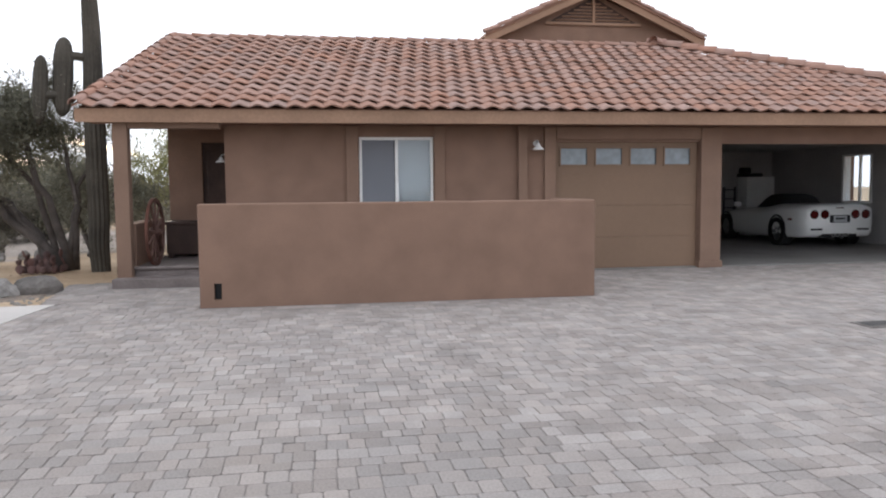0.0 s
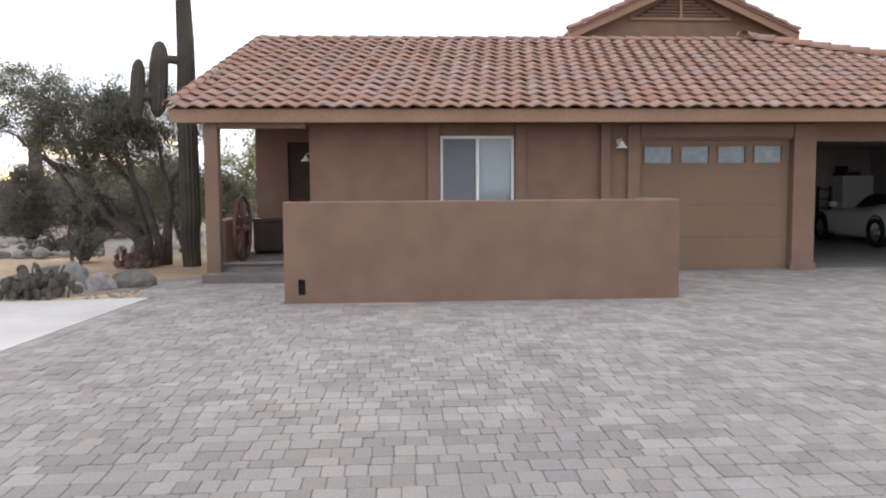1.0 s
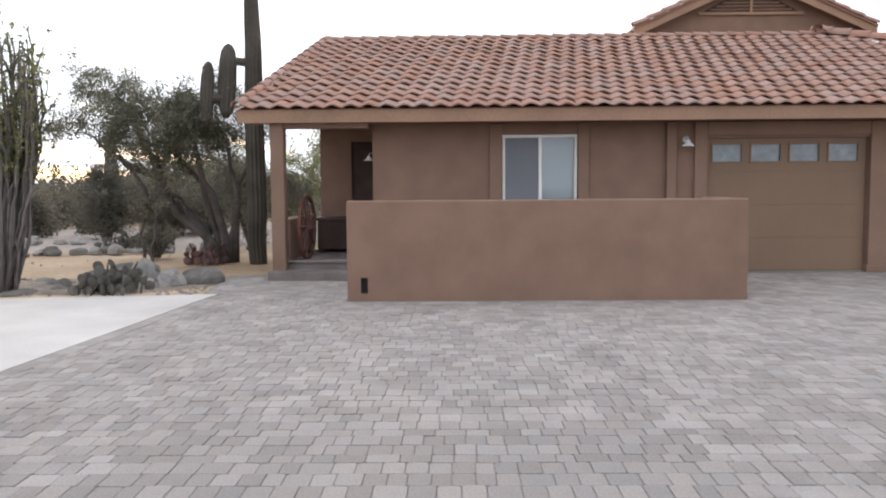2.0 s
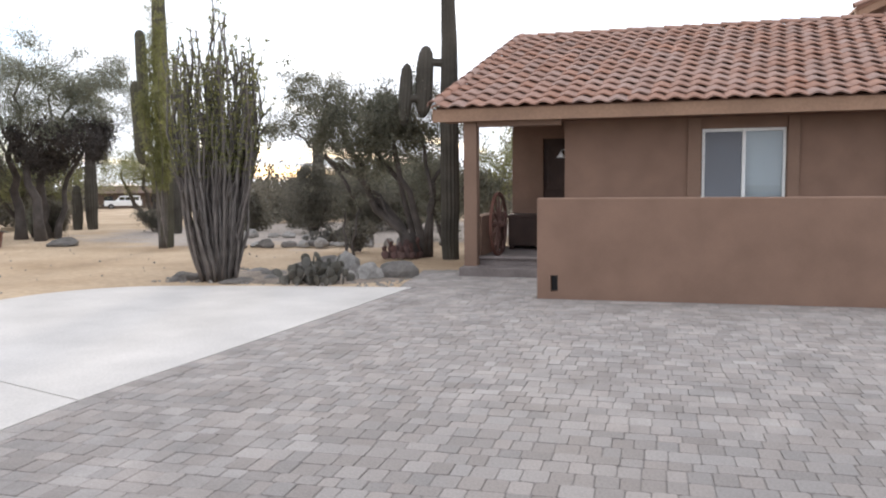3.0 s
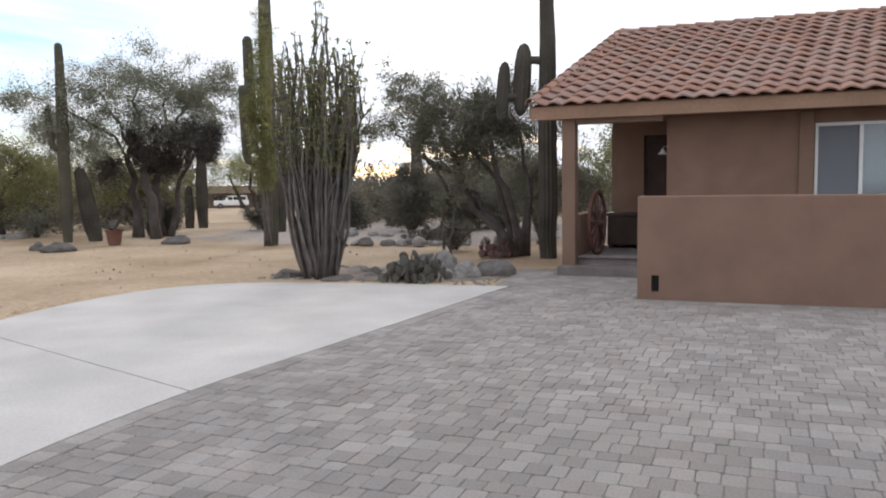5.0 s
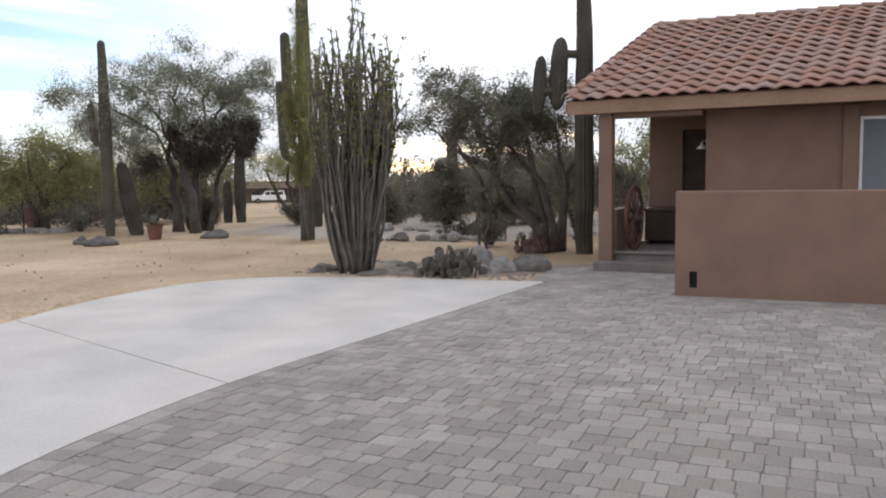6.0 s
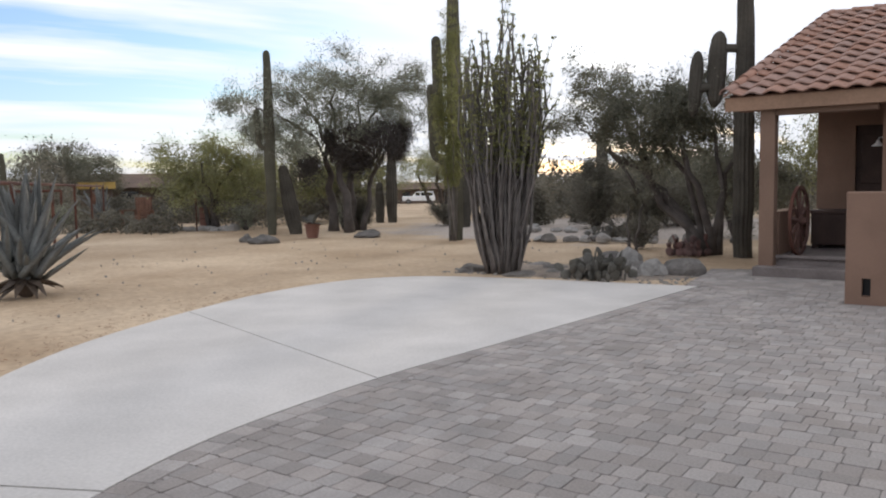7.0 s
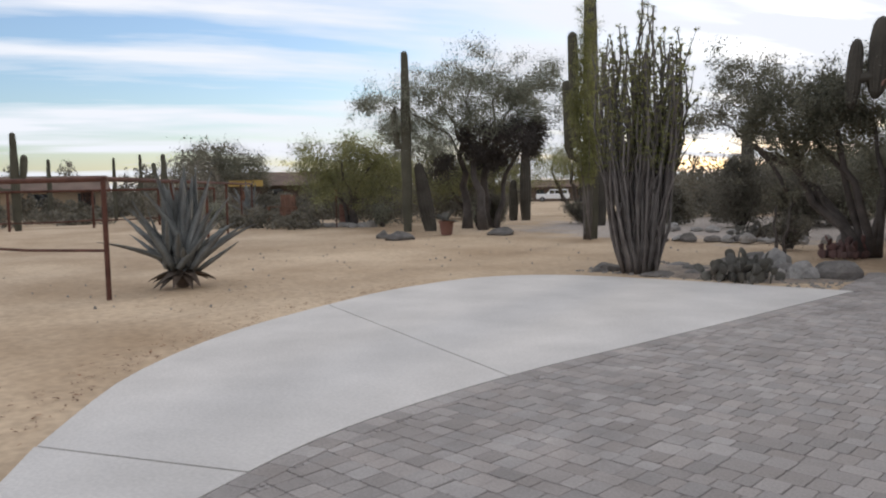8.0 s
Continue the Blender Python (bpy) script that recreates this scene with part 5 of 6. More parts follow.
for i, (x, y, sx, sy, sz, m) in enumerate([(-7.05, 10.95, 0.26, 0.16, 0.11, ROCK), (-6.7, 11.3, 0.2, 0.2, 0.08, ROCK), (-6.0, 10.75, 0.25, 0.14, 0.07, ROCK), (-5.85, 11.6, 0.3, 0.2, 0.1, ROCK),
        (-5.5, 12.2, 0.35, 0.25, 0.16, ROCK), (-5.2, 12.3, 0.3, 0.25, 0.22, ROCK), (-4.85, 12.2, 0.25, 0.2, 0.26, PALEROCK), (-5.6, 11.2, 0.22, 0.16, 0.08, ROCK), (-6.3, 12.0, 0.3, 0.2, 0.08, ROCK),
        (-3.85, 11.85, 0.30, 0.22, 0.21, ROCK), (-4.2, 11.6, 0.28, 0.2, 0.19, PALEROCK), (-4.5, 11.75, 0.2, 0.15, 0.15, ROCK), (-5.1, 11.9, 0.2, 0.16, 0.2, ROCK), (-4.4, 11.3, 0.16, 0.13, 0.12, PALEROCK)]):
    make_rock((x, y), sx, sy, sz, m, "weathered grey boulder in the planting bed" if m is ROCK else "pale weathered boulder in the planting bed", i + 1, "planting bed rocks")
for i, (x, y, sx, sy, sz) in enumerate([(-15.5, 14.15, 0.42, 0.28, 0.17), (-16.35, 14.3, 0.2, 0.15, 0.15), (-14.5, 17.1, 0.36, 0.28, 0.15)]):
    make_rock((x, y), sx, sy, sz, ROCK, "dark flat boulder lying on the sand", i + 30, "boulders on the sand")
rr = random.Random(9)
for i in range(17):
    s = i / 16
    make_rock((-9.9 + 5.3 * s + rr.uniform(-0.1, 0.1), 17.2 + 1.6 * s + rr.uniform(-0.25, 0.25)), rr.uniform(0.12, 0.24), rr.uniform(0.10, 0.18), rr.uniform(0.08, 0.17), rr.choice((PALEROCK, ROCK)), "pale rounded stone in a garden border row", i + 50, "border row stones")
for i in range(12):
    s = i / 11
    make_rock((-23.6 + 2.6 * s + rr.uniform(-0.1, 0.1), 16.4 + 1.5 * s + rr.uniform(-0.2, 0.2)), rr.uniform(0.16, 0.3), rr.uniform(0.12, 0.2), rr.uniform(0.1, 0.2), rr.choice((PALEROCK, ROCK)), "grey stone in a border row under shrubs", i + 80, "far border stones")
for i in range(9):
    s = i / 8
    make_rock((-12.0 + 4.2 * s + rr.uniform(-0.3, 0.3), 21.0 + rr.uniform(-0.4, 0.4)), rr.uniform(0.12, 0.3), rr.uniform(0.12, 0.2), rr.uniform(0.08, 0.16), PALEROCK, "pale stone lying on the gravel", i + 100, "loose stones")


def make_pebbles():
    g = np.random.default_rng(5)
    verts, faces = [], []
    for k in range(620):
        if k < 500:
            x, y = g.uniform(-7.4, -3.4), g.uniform(10.6, 12.6)
        else:
            x, y = g.uniform(-16, -6), g.uniform(3, 16)
        if -8.6 < x and y < 10.6:
            continue
        s = g.uniform(0.012, 0.05) if k < 500 else g.uniform(0.008, 0.028)
        b = len(verts)
        a0 = g.uniform(0, 6.28)
        for a in range(5):
            verts.append((x + s * math.cos(a0 + a * 1.257), y + s * 0.8 * math.sin(a0 + a * 1.257), -0.045))
        for a in range(5):
            verts.append((x + s * 0.6 * math.cos(a0 + a * 1.257), y + s * 0.5 * math.sin(a0 + a * 1.257), -0.03 + s * 0.7))
        faces += [(b + a, b + (a + 1) % 5, b + 5 + (a + 1) % 5, b + 5 + a) for a in range(5)] + [tuple(b + 5 + a for a in range(5))]
    tagged(new("gravel", raw_mesh("gravel", verts, faces, PALEROCK)), "scattered small stones on the sand and bed", "gravel", kind="stuff")


make_pebbles()


def make_bed():
    """The low gravelly mound that holds the ocotillo, stones and prickly pear."""
    verts, faces = [], []
    n, rings = 48, 7
    verts.append((0, 0, 0.05))
    for j in range(1, rings + 1):
        u = j / rings
        for k in range(n):
            a = 2 * math.pi * k / n
            rr = u * (1 + 0.12 * noise.noise((math.cos(a) * 2, math.sin(a) * 2, 4)))
            x, y = 2.05 * rr * math.cos(a), 1.05 * rr * math.sin(a)
            verts.append((x, y, 0.06 * (1 - u ** 2.5) - 0.035 * (u > 0.99) + 0.015 * noise.noise((x * 3, y * 3, 1)) * (u < 0.99)))
    faces += [(0, 1 + k, 1 + (k + 1) % n) for k in range(n)]
    for j in range(rings - 1):
        for k in range(n):
            a, c = 1 + j * n, 1 + (j + 1) * n
            faces.append((a + k, c + k, c + (k + 1) % n, a + (k + 1) % n))
    ob = new("planting_bed", raw_mesh("planting_bed", verts, faces, BEDSOIL, True))
    ob.location = (-5.45, 11.65, -0.03)
    ob.rotation_euler = (0, 0, radians(4))
    tagged(ob, "low mound of grey-brown gravel and soil holding stones and cacti", "planting bed", kind="structure")


make_bed()


def make_litter():
    """Dry leaves and bark crumbs that drift along the slab and under the trees."""
    g = np.random.default_rng(8)
    verts, faces = [], []
    spots = [(p.x - 0.15, p.y, 0.25, 26) for p in OUTER if 1.5 < p.y < 8] + [(-10.9, 6.0, 0.8, 90), (-9.6, 5.6, 0.5, 60), (-8.8, 4.6, 0.4, 60), (-4.6, 15.2, 1.0, 160), (-15.5, 17.5, 2.0, 260), (-20.5, 18.0, 2.0, 200), (-6.0, 3.2, 0.25, 40)]
    for cx, cy, r, n in spots:
        for k in range(n):
            x, y = g.normal(cx, r), g.normal(cy, r)
            if x > -8.2 and y < 10.3 and any((Vector((x, y)) - o).length < 0.12 or x > o.x + 0.02 and abs(y - o.y) < 0.2 for o in OUTER):
                continue
            a, s2 = g.uniform(0, 6.28), g.uniform(0.008, 0.03)
            dx, dy = math.cos(a) * s2, math.sin(a) * s2
            b0 = len(verts)
            z = g.uniform(0.002, 0.014)
            verts += [(x - dx, y - dy, -0.025 + z), (x + dy * 0.35, y - dx * 0.35, -0.02 + z), (x + dx, y + dy, -0.024 + z * 1.3), (x - dy * 0.35, y + dx * 0.35, -0.022 + z)]
            faces.append((b0, b0 + 1, b0 + 2, b0 + 3))
    tagged(new("leaf_litter", raw_mesh("leaf_litter", verts, faces, LITTER)), "dry brown leaf crumbs scattered on the sand", "litter", kind="stuff")


make_litter()

# ---------------------------------------------------------------- fence of rusty pipe
def make_fence(name, posts, rails, label, r=0.035, skip=0):
    root = thing("pipe_fence", (*posts[0], -0.03), label, "fence", "pipe fences")
    o = Vector((*posts[0], 0))
    h = max(rails) + 0.03
    for x, y in posts[skip:]:
        bm = bmesh.new(); tube(bm, [(x - o.x, y - o.y, -0.1), (x - o.x, y - o.y, h - 0.02)], [r, r], 10)
        part("post", bm, RUST, root)
    for (xa, ya), (xb, yb) in zip(posts, posts[1:]):
        for z in rails:
            rr2 = r if z == max(rails) else r * 0.55
            sag = 0.0 if z == max(rails) else 0.03
            a, b = Vector((xa - o.x, ya - o.y, z)), Vector((xb - o.x, yb - o.y, z))
            bm = bmesh.new(); tube(bm, [a, a.lerp(b, 0.5) - Vector((0, 0, sag)), b], [rr2] * 3, 8)
            part("rail", bm, RUST, root)
    return root


make_fence("near", [(-10.56, 4.36), (-13.6, 3.35), (-16.6, 2.35), (-19.6, 1.35)], [1.60, 0.65], "rusty brown pipe fence with a top rail and cable")
make_fence("side", [(-10.60, 4.39), (-14.6, 7.35), (-18.5, 10.25), (-22.4, 13.1), (-26.3, 16.0), (-30.2, 18.9)], [1.60], "rusty pipe fence running back across the sand", skip=1)
make_fence("far", [(-33.5, 7.0), (-33.1, 10.0), (-32.6, 13.0), (-32.2, 15.6), (-31.8, 18.0)], [1.45, 0.25], "distant rusty pipe corral fence", 0.05)


# ---------------------------------------------------------------- small yard things
pot = thing("potted_agave", (-15.75, 16.2, -0.03), "cracked terracotta pot with a small spiky agave", "plant pot")
bm = bmesh.new()
tube(bm, [(0, 0, 0), (0, 0, 0.2), (0, 0, 0.36)], [0.15, 0.19, 0.20], 18)
tube(bm, [(0, 0, 0.33), (0, 0, 0.40)], [0.225, 0.225], 18)
part("pot", bm, TERRA, pot)
me = blade_mesh("spike", 0.5, 0.075, 0.35, PEAR, 3)
for k in range(26):
    placed("spike", me, pot, Matrix.Translation((0, 0, 0.36)) @ Matrix.Rotation(k * 2.4, 4, "Z") @ Matrix.Rotation(-radians(20 + (k * 37) % 60), 4, "Y"))

bench = thing("garden_chair", (-25.7, 17.4, -0.03), "brown weathered wooden garden armchair facing the yard", "chair")
part("seat", boxes((-0.5, 0.5, -0.3, 0.3, 0.40, 0.46)), WOODBROWN, bench)
for k in range(5):
    part("back_slat", boxes((-0.48 + k * 0.2, -0.32 + k * 0.2, 0.26, 0.30, 0.46, 1.15)), WOODBROWN, bench)
for sx in (-0.5, 0.5):
    part("armrest", boxes((sx - 0.06, sx + 0.06, -0.35, 0.3, 0.66, 0.70)), WOODBROWN, bench)
    for sy in (-0.28, 0.28):
        part("leg", boxes((sx - 0.04, sx + 0.04, sy - 0.04, sy + 0.04, 0, 0.66)), WOODBROWN, bench)

lantern = thing("yard_marker", (-21.9, 17.05, -0.03), "rusty thin stake with an orange metal marker", "marker")
bm = bmesh.new(); tube(bm, [(0, 0, 0), (0, 0, 1.35)], [0.02, 0.02], 8)
part("stake", bm, RUST, lantern)
part("marker_plate", boxes((-0.05, 0.05, -0.02, 0.02, 1.0, 1.35), bev=0.01), TERRA, lantern)
bucket = thing("rusty_drum", (-22.4, 17.9, -0.03), "rusty orange metal drum under the shrub", "drum")
bm = bmesh.new(); tube(bm, [(0, 0, 0), (0, 0, 0.8)], [0.26, 0.26], 20)
part("drum_body", bm, TERRA, bucket)
for z in (0.02, 0.4, 0.78):
    bm = bmesh.new(); tube(bm, [(0, 0, z - 0.015), (0, 0, z + 0.015)], [0.272, 0.272], 20)
    part("hoop", bm, RUST, bucket)

# little garden tree stems beside the boulders
make_tree("young_tree", (-5.55, 14.2, -0.03), [((0, 0, 0), (-0.06, 0, 1.0), 0.035), ((0.1, 0, 0), (0.22, 0, 1.0), 0.03)], [((0.05, 0, 1.15), (0.35, 0.3, 0.3), 1)], 30, 500, 0.08, 0.05, MESQLEAF, "slim two-stemmed young tree behind the boulders", 29)


# ---------------------------------------------------------------- far car and houses
def make_suv():
    root = thing("white_suv", (-68.4, 92.4, -0.05 - fall(68.4, 92.4)), "white boxy off-road wagon parked far across the desert", "car")
    root.rotation_euler = (0, 0, radians(215))
    bm = boxes((-2.35, 2.35, -0.9, 0.9, 0.45, 1.12), bev=0.06)
    part("body", bm, CARWHITE, root)
    secs = [[(-2.2, -0.84, 1.1), (-2.2, 0.84, 1.1), (1.0, 0.84, 1.1), (1.0, -0.84, 1.1)], [(-2.1, -0.74, 1.78), (-2.1, 0.74, 1.78), (0.35, 0.74, 1.78), (0.35, -0.74, 1.78)]]
    bm = bmesh.new()
    lo, hi = [[bm.verts.new(p) for p in s] for s in secs]
    for k in range(4):
        bm.faces.new((lo[k], lo[(k + 1) % 4], hi[(k + 1) % 4], hi[k]))
    bm.faces.new(hi); bm.faces.new(lo[::-1])
    bmesh.ops.recalc_face_normals(bm, faces=bm.faces[:])
    part("cabin", bm, CARWHITE, root)
    for x0, x1 in ((-2.0, -1.2), (-1.1, -0.3), (-0.2, 0.45)):
        for sy in (-1, 1):
            bm = boxes((x0, x1, sy * 0.80 - 0.03, sy * 0.80 + 0.03, 1.18, 1.65))
            part("side_window", bm, CARGLASS, root)
    part("windscreen", slab_between((0.93, -0.7, 1.2), (0.93, 0.7, 1.2), (-0.02, 0, 0), 1, 0.02), CARGLASS, root)
    for x in (-1.5, 1.5):
        for y in (-0.82, 0.82):
            bm = bmesh.new(); disc(bm, (x, y, 0.37), 0.2, 0.37, -0.11, 0.11, 20)
            wheel = part("wheel", bm, RUBBER, root)
            bm = bmesh.new(); disc(bm, (x, y, 0.37), 0, 0.2, -0.09, 0.09, 16)
            part("rim", bm, RIM, wheel)
    part("front_bumper", boxes((2.36, 2.5, -0.88, 0.88, 0.45, 0.65), bev=0.02), BLACKPLASTIC, root)
    for y in (-0.7, 0.7):
        part("headlight", boxes((2.352, 2.38, y - 0.12, y + 0.12, 0.82, 1.0)), PLATE, root)


make_suv()


def make_far_house(loc, turn, w, d, h, label, paint=None):
    root = thing("far_house", loc, label, "house", "neighbouring houses")
    root.rotation_euler = (0, 0, turn)
    part("wall", boxes((-w / 2, w / 2, -d / 2, d / 2, 0, h)), paint or HOUSEBROWN, root)
    bm = bmesh.new()
    o = 0.7
    vs = [bm.verts.new(p) for p in ((-w / 2 - o, -d / 2 - o, h), (w / 2 + o, -d / 2 - o, h), (w / 2 + o, d / 2 + o, h), (-w / 2 - o, d / 2 + o, h), (-w / 2 - o, 0, h + 1.1), (w / 2 + o, 0, h + 1.1))]
    for f in ((0, 1, 5, 4), (2, 3, 4, 5), (0, 4, 3), (1, 2, 5), (3, 2, 1, 0)):
        bm.faces.new([vs[i] for i in f])
    bmesh.ops.recalc_face_normals(bm, faces=bm.faces[:])
    part("roof", bm, HOUSEROOF, root)
    k = -w / 2 + 1.0
    while k < w / 2 - 1.5:
        part("window", boxes((k, k + 1.2, -d / 2 - 0.03, -d / 2 - 0.002, 0.9, 1.9)), CARGLASS, root)
        k += 3.2
    part("door", boxes((w / 2 - 1.4, w / 2 - 0.5, -d / 2 - 0.03, -d / 2 - 0.002, 0, 2.0)), WOODBROWN, root)


make_far_house((-55.5, 38.0, -0.06 - fall(-55.5, 38.0)), radians(54), 11, 7, 2.2, "low dark brown ranch house beyond the corral")
make_far_house((-76.3, 103.5, -0.06 - fall(-76.3, 103.5)), radians(36), 14, 7, 2.3, "low brown ranch house behind a parked wagon")
make_far_house((-66.0, 22.0, -0.06 - fall(-66.0, 22.0)), radians(70), 9, 6, 2.2, "low tan adobe house far across the desert", TANWALL)
shed = thing("ochre_shed", (-50.3, 31.0, -0.06 - fall(-50.3, 31.0)), "small dark shed with an ochre yellow roof edge", "shed")
shed.rotation_euler = (0, 0, radians(58))
part("shed_wall", boxes((-1.0, 1.0, -0.9, 0.9, 0, 2.0)), HOUSEBROWN, shed)
part("shed_roof", boxes((-1.2, 1.2, -1.1, 1.1, 2.0, 2.45), bev=0.02), YELLOW, shed)
part("shed_door", boxes((-0.4, 0.4, -0.93, -0.902, 0, 1.85)), WOODBROWN, shed)


# ---------------------------------------------------------------- roof tiles
PITCH_X, COURSE = 0.272, 0.325
SLEN = math.hypot(RIDGE_Y - EAVE_Y, RIDGE_Z - EAVE_Z)
TILT = math.atan(SLOPE)


def s_profile(w):
    """Cross-section of an S tile: a flat pan and a high barrel."""
    pts = []
    for k in range(13):
        u = k / 12
        pts.append((u * w * 1.04, 0.006 + 0.021 * (1 - math.cos(2 * math.pi * u ** 0.85))))
    return pts


def tile_geometry(w, ln):
    prof = s_profile(w)
    n = len(prof)
    verts, faces = [], []
    for y, lift in ((0, 0.040), (ln, 0.0)):
        verts += [(x, y, z + lift) for x, z in prof]
        verts += [(x, y, z + lift - 0.022) for x, z in prof]
    for k in range(n - 1):
        faces.append((k, k + 1, 2 * n + k + 1, 2 * n + k))
        faces.append((n + k, 3 * n + k, 3 * n + k + 1, n + k + 1))
        faces.append((k, n + k, n + k + 1, k + 1))
    return verts, faces


def rake_x(y):
    return EAVE_L + (RIDGE_L - EAVE_L) * (y - EAVE_Y) / (RIDGE_Y - EAVE_Y)


def hip_x(y):
    return EAVE_R + (RIDGE_R - EAVE_R) * (y - EAVE_Y) / (RIDGE_Y - EAVE_Y)


tv, tf = tile_geometry(PITCH_X, COURSE + 0.06)
tile_me = raw_mesh("roof_tile", tv, tf, TILE, False)
rest_v, rest_f = [], []
rnd = random.Random(3)
count = 0
rows_n = int(SLEN / COURSE)
for j in range(rows_n):
    s = j * COURSE - 0.07
    y = EAVE_Y + s * math.cos(TILT)
    z = EAVE_Z + s * math.sin(TILT) + 0.012
    x = rake_x(y) + 0.0
    xe = hip_x(y + 0.15) - PITCH_X * 0.35
    while x < xe:
        m = Matrix.Translation(Vector((x, y, z)) - HO) @ Matrix.Rotation(TILT, 4, "X") @ pose(0, rnd.uniform(-0.006, 0.006), rnd.uniform(-0.002, 0.006), rnd.uniform(-0.6, 0.6), rnd.uniform(-0.8, 0.8), rnd.uniform(-0.8, 0.8))
        if j < 8 and x < 6.8 and count < 300:
            placed("roof_tile", tile_me, roof, m)
            count += 1
        else:
            b = len(rest_v)
            rest_v += [tuple(m @ Vector(v)) for v in tv]
            rest_f += [tuple(b + i for i in f) for f in tf]
        x += PITCH_X
# the hidden hip and back slopes carry the same tiles
for j in range(rows_n):
    s = j * COURSE
    y = BACK_Y - s * math.cos(TILT)
    z = EAVE_Z + s * math.sin(TILT) + 0.012
    x = rake_x(EAVE_Y + BACK_Y - y)
    while x < hip_x(EAVE_Y + BACK_Y - y) - PITCH_X:
        m = Matrix.Translation(Vector((x + PITCH_X, y, z)) - HO) @ Matrix.Rotation(math.pi, 4, "Z") @ Matrix.Rotation(TILT, 4, "X")
        b = len(rest_v)
        rest_v += [tuple(m @ Vector(v)) for v in tv]
        rest_f += [tuple(b + i for i in f) for f in tf]
        x += PITCH_X
ob = new("roof_tiles", raw_mesh("roof_tiles", rest_v, rest_f, TILE_REST))
ob.parent = roof
tagged(ob, kind="stuff")


def cap_run(a, b, parent, name, r=0.10, step=0.36):
    """Half-round cover tiles along a ridge, hip or rake."""
    a, b = Vector(a), Vector(b)
    ln = (b - a).length
    d = (b - a).normalized()
    bm = bmesh.new()
    n = 9
    for y, rr, lift in ((0, r * 1.08, 0.02), (step + 0.05, r * 0.92, 0.0)):
        for k in range(n):
            an = math.pi * k / (n - 1)
            bm.verts.new((math.cos(an) * rr, y, math.sin(an) * rr + lift))
        for k in range(n):
            an = math.pi * k / (n - 1)
            bm.verts.new((math.cos(an) * (rr - 0.016), y, math.sin(an) * (rr - 0.016) + lift))
    bm.verts.ensure_lookup_table()
    v = bm.verts
    for k in range(n - 1):
        bm.faces.new((v[k], v[k + 1], v[2 * n + k + 1], v[2 * n + k]))
        bm.faces.new((v[n + k], v[3 * n + k], v[3 * n + k + 1], v[n + k + 1]))
        bm.faces.new((v[k], v[n + k], v[n + k + 1], v[k + 1]))
    bmesh.ops.recalc_face_normals(bm, faces=bm.faces[:])
    me = mesh_of(name, bm, TILE, False)
    x = d.cross(Vector((0, 0, 1))).normalized()
    z = x.cross(d)
    base = Matrix((( x.x, d.x, z.x, 0), (x.y, d.y, z.y, 0), (x.z, d.z, z.z, 0), (0, 0, 0, 1)))
    k = 0
    while k * step < ln - 0.1:
        placed(name, me, parent, Matrix.Translation(a + d * k * step - HO) @ base @ pose(0, 0, 0, rnd.uniform(-0.8, 0.8), rnd.uniform(-2, 2), rnd.uniform(-1, 1)))
        k += 1


cap_run((EAVE_L + 0.02, EAVE_Y - 0.05, EAVE_Z + 0.03), (RIDGE_L + 0.02, RIDGE_Y, RIDGE_Z + 0.03), roof, "rake_tile", 0.085)
cap_run((RIDGE_L, RIDGE_Y, RIDGE_Z + 0.0), (RIDGE_R, RIDGE_Y, RIDGE_Z + 0.02), roof, "ridge_tile", 0.08)
cap_run((EAVE_R, EAVE_Y, EAVE_Z + 0.03), (RIDGE_R, RIDGE_Y, RIDGE_Z + 0.05), roof, "hip_tile", 0.135)
cap_run((EAVE_R, BACK_Y, EAVE_Z + 0.03), (RIDGE_R, RIDGE_Y, RIDGE_Z + 0.05), roof, "hip_tile", 0.135)
for sgn in (-1, 1):
    cap_run((GX + sgn * (GW + 0.05), GY - 0.30, GZ - gs * (GW + 0.05) + 0.05), (GX, GY - 0.30, GZ + 0.05), gable, "rake_tile", 0.085)


# ---------------------------------------------------------------- pavers
PX0, PX1, PY0, PY1 = -4.0, 12.8, -2.4, 12.72
WIDTHS, DEPTHS = (0.118, 0.118, 0.135, 0.165, 0.118, 0.098), (0.16, 0.115, 0.16, 0.16, 0.118)


def paver_fits(x, y, w, h):
    """Whether a paver lies on the yard, clear of slab, walls and steps."""
    lim = max(inner_x(y), inner_x(y + h)) + 0.06 if y < 10.55 else -3.4 - (y - 10.55) * 0.12
    if x < lim:
        return False
    for x0, x1, y0, y1 in ((-2.88, -1.3, 11.98, 13), (-1.345, 3.645, 9.79, 9.99), (3.455, 3.65, 9.9, 11.16), (5.44, 6.06, 6.93, 7.27)):
        if x < x1 and x + w > x0 and y < y1 and y + h > y0:
            return False
    return True


def lay_pavers():
    """Tumbled oblongs in courses of two depths, joints staggered."""
    rn = random.Random(12)
    res = []
    y = PY0
    while y < PY1:
        h = rn.choice(DEPTHS)
        x = PX0 + rn.uniform(0, 0.2)
        while x < PX1:
            w = rn.choice(WIDTHS)
            if h < 0.13 and rn.random() < 0.3:
                w = 0.18
            h2 = min(h, PY1 + 0.02 - y)
            if h2 > 0.05 and paver_fits(x, y, w, h2):
                res.append((x, y, w, round(h2, 3)))
            else:
                # cut stones against an edge
                for k in range(4):
                    for m in range(3):
                        xs, ys = x + k * w / 4, y + m * h2 / 3
                        if paver_fits(xs, ys, w / 4, h2 / 3):
                            res.append((xs, ys, round(w / 4, 4), round(h2 / 3, 4)))
            x += w
        y += h
    return res


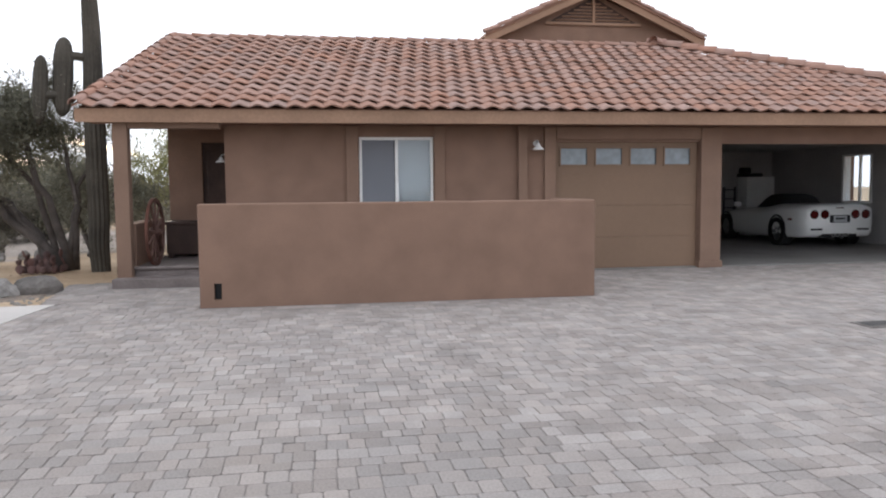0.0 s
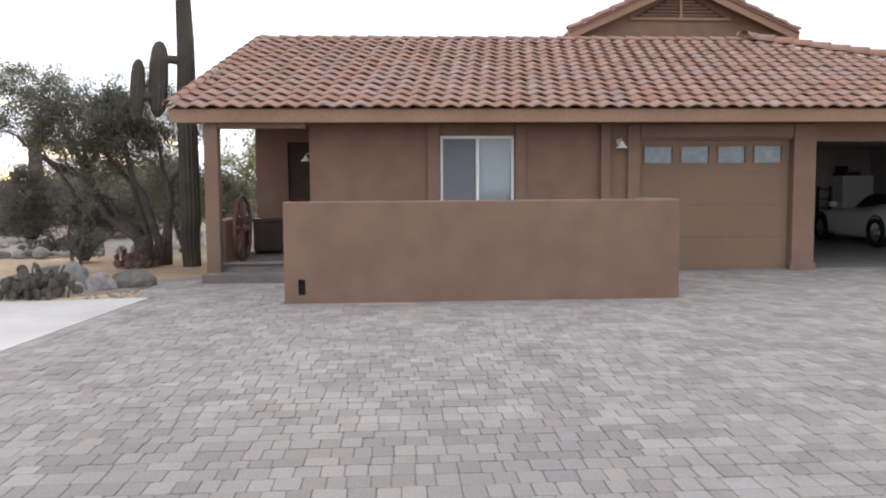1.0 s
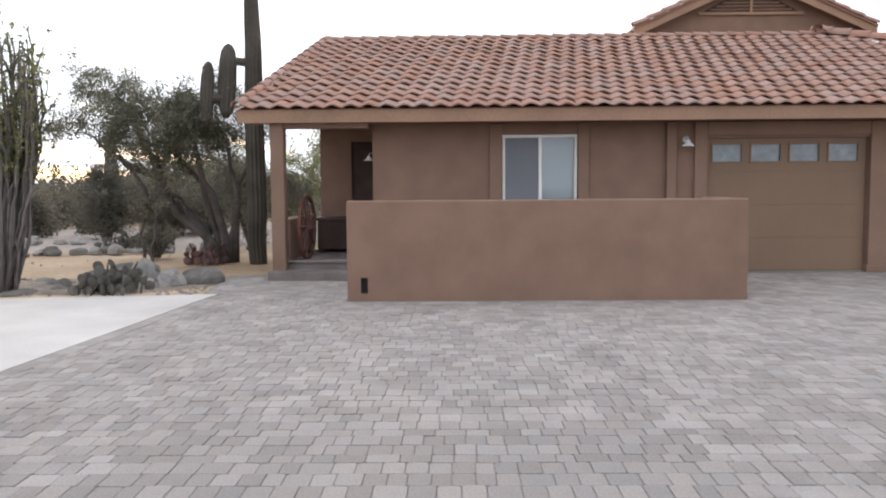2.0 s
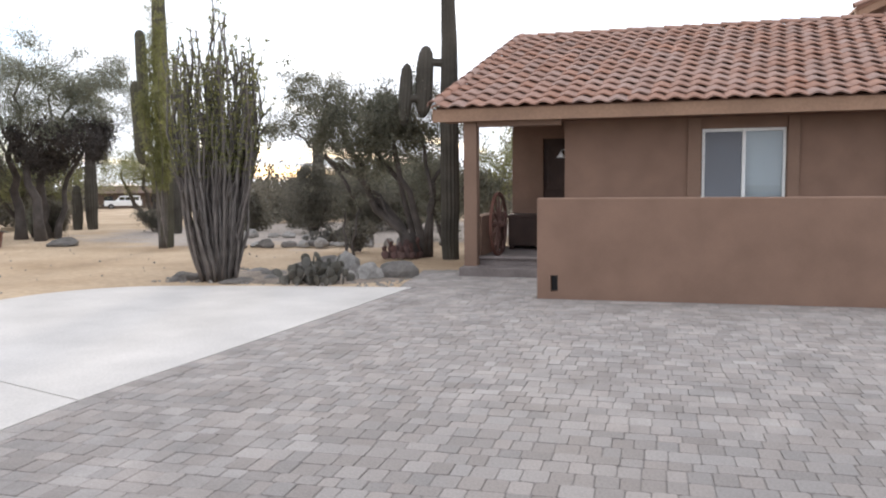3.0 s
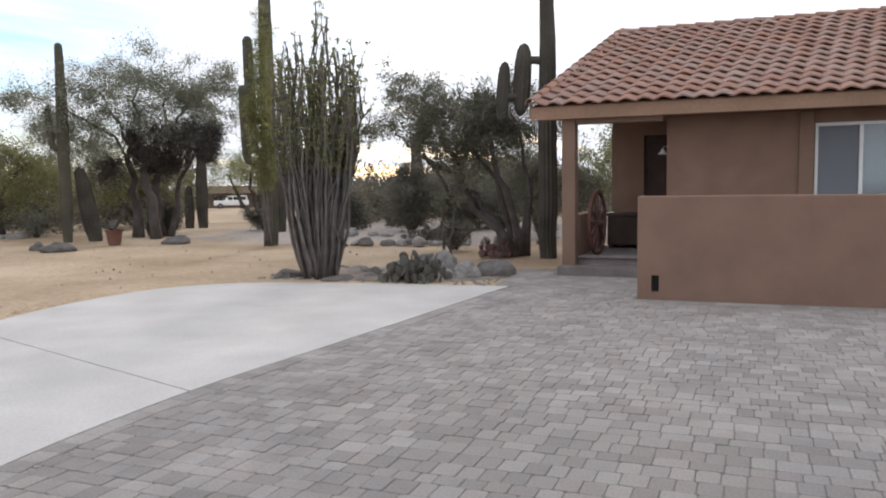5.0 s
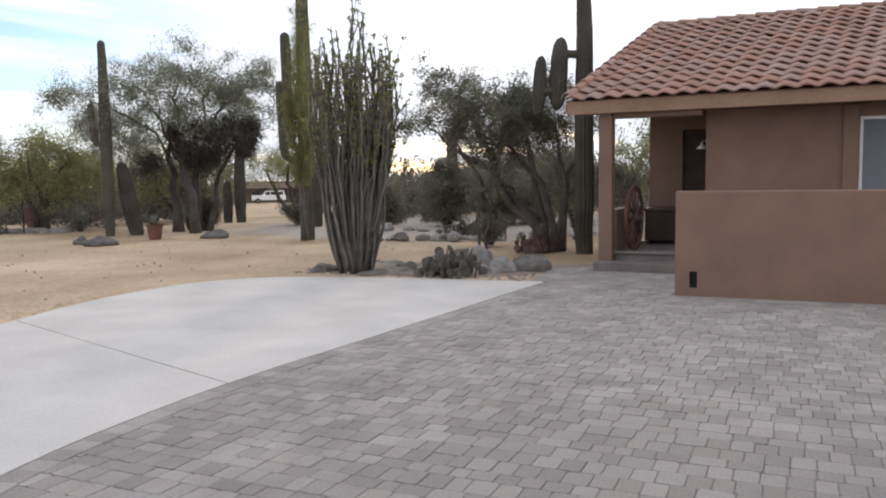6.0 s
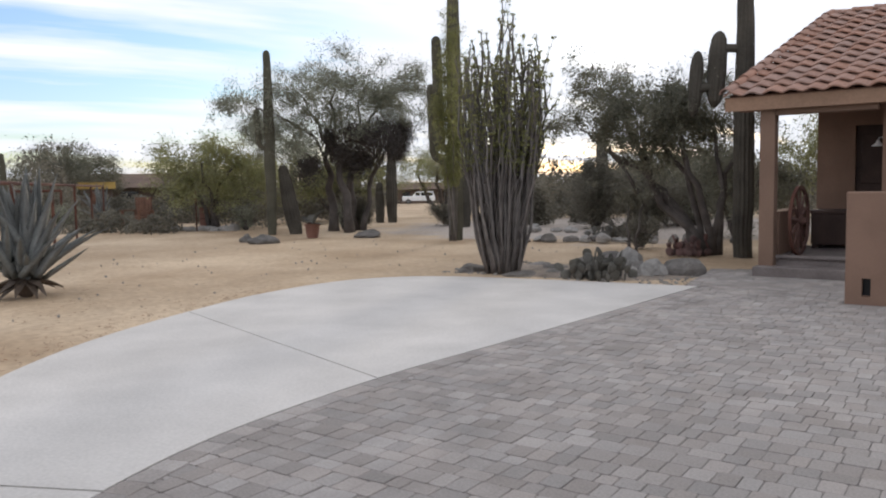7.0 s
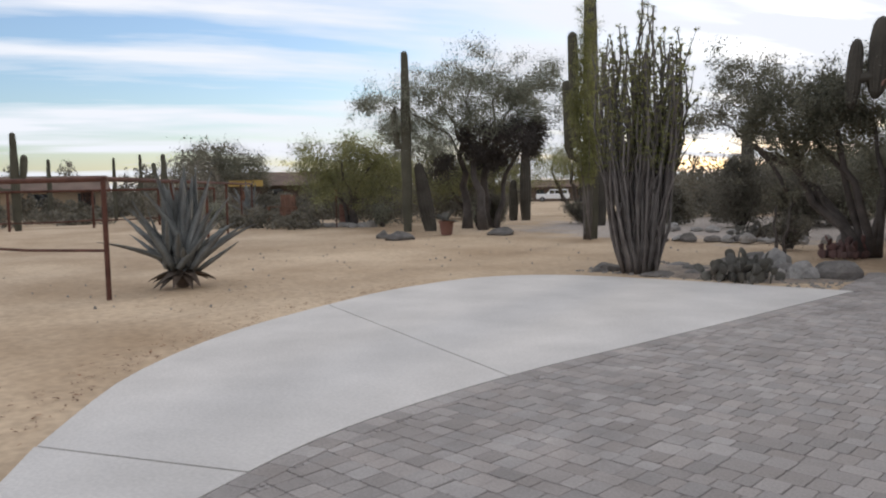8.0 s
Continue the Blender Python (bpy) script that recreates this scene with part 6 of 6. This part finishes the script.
def paver_geometry(w, h, g=0.0020, c=0.0032, k=0.011):
    """A tumbled block: knocked-off corners and a soft arris."""
    k = min(k, w * 0.25, h * 0.25)
    def ring(a, z):
        x0, x1, y0, y1 = g + a, w - g - a, g + a, h - g - a
        return [(x0 + k, y0, z), (x1 - k, y0, z), (x1, y0 + k, z), (x1, y1 - k, z), (x1 - k, y1, z), (x0 + k, y1, z), (x0, y1 - k, z), (x0, y0 + k, z)]
    v = ring(0, -0.03) + ring(0, -c) + ring(c, 0)
    f = [tuple(range(16, 24))]
    for i in range(8):
        j = (i + 1) % 8
        f += [(i, j, 8 + j, 8 + i), (8 + i, 8 + j, 16 + j, 16 + i)]
    return v, f


paving = thing("paving", (0, 5, 0), "grey-mauve tumbled concrete pavers in mixed sizes", "pavement", kind="structure")
PO = Vector((0, 5, 0))
share = {}
rest_v, rest_f = [], []
rn = random.Random(4)
n_single = 0
for x, y, w, h in lay_pavers():
    key = (w, h)
    if key not in share:
        v, f = paver_geometry(w, h)
        share[key] = (raw_mesh("paver", v, f, PAVER), v, f)
    me, v, f = share[key]
    m = Matrix.Translation(Vector((x, y, rn.uniform(-0.003, 0.002))) - PO) @ pose(0, 0, 0, rn.uniform(-0.6, 0.6), rn.uniform(-0.6, 0.6), rn.uniform(-0.5, 0.5))
    if -1.9 < x < 1.3 and 2.8 < y < 7.0 and w > 0.09 and n_single < 300:
        placed("paver", me, paving, m)
        n_single += 1
    else:
        b = len(rest_v)
        rest_v += [tuple(m @ Vector(q)) for q in v]
        rest_f += [tuple(b + i for i in q) for q in f]
# border course along the concrete
acc, last = 0.0, None
line = [p.copy() for p in smooth_line([tuple(p) for p in INNER[::3]], 8)]
pos = []
for a, b in zip(line, line[1:]):
    seg = (b - a).length
    while acc < seg:
        pos.append((a.lerp(b, acc / seg), (b - a).normalized()))
        acc += 0.157
    acc -= seg
v, f = paver_geometry(0.157, 0.155)
for p, d in pos:
    if p.y > 10.3:
        continue
    base = Matrix(((d.x, d.y, 0, p.x - PO.x + d.y * 0.008), (d.y, -d.x, 0, p.y - PO.y - d.x * 0.008), (0, 0, 1, rn.uniform(0.003, 0.006)), (0, 0, 0, 1)))
    b0 = len(rest_v)
    rest_v += [tuple(base @ Vector(q)) for q in v]
    rest_f += [tuple(b0 + i for i in q[::-1]) for q in f]
ob = new("pavers", raw_mesh("pavers", rest_v, rest_f, PAVER_REST))
ob.parent = paving
tagged(ob, kind="stuff")
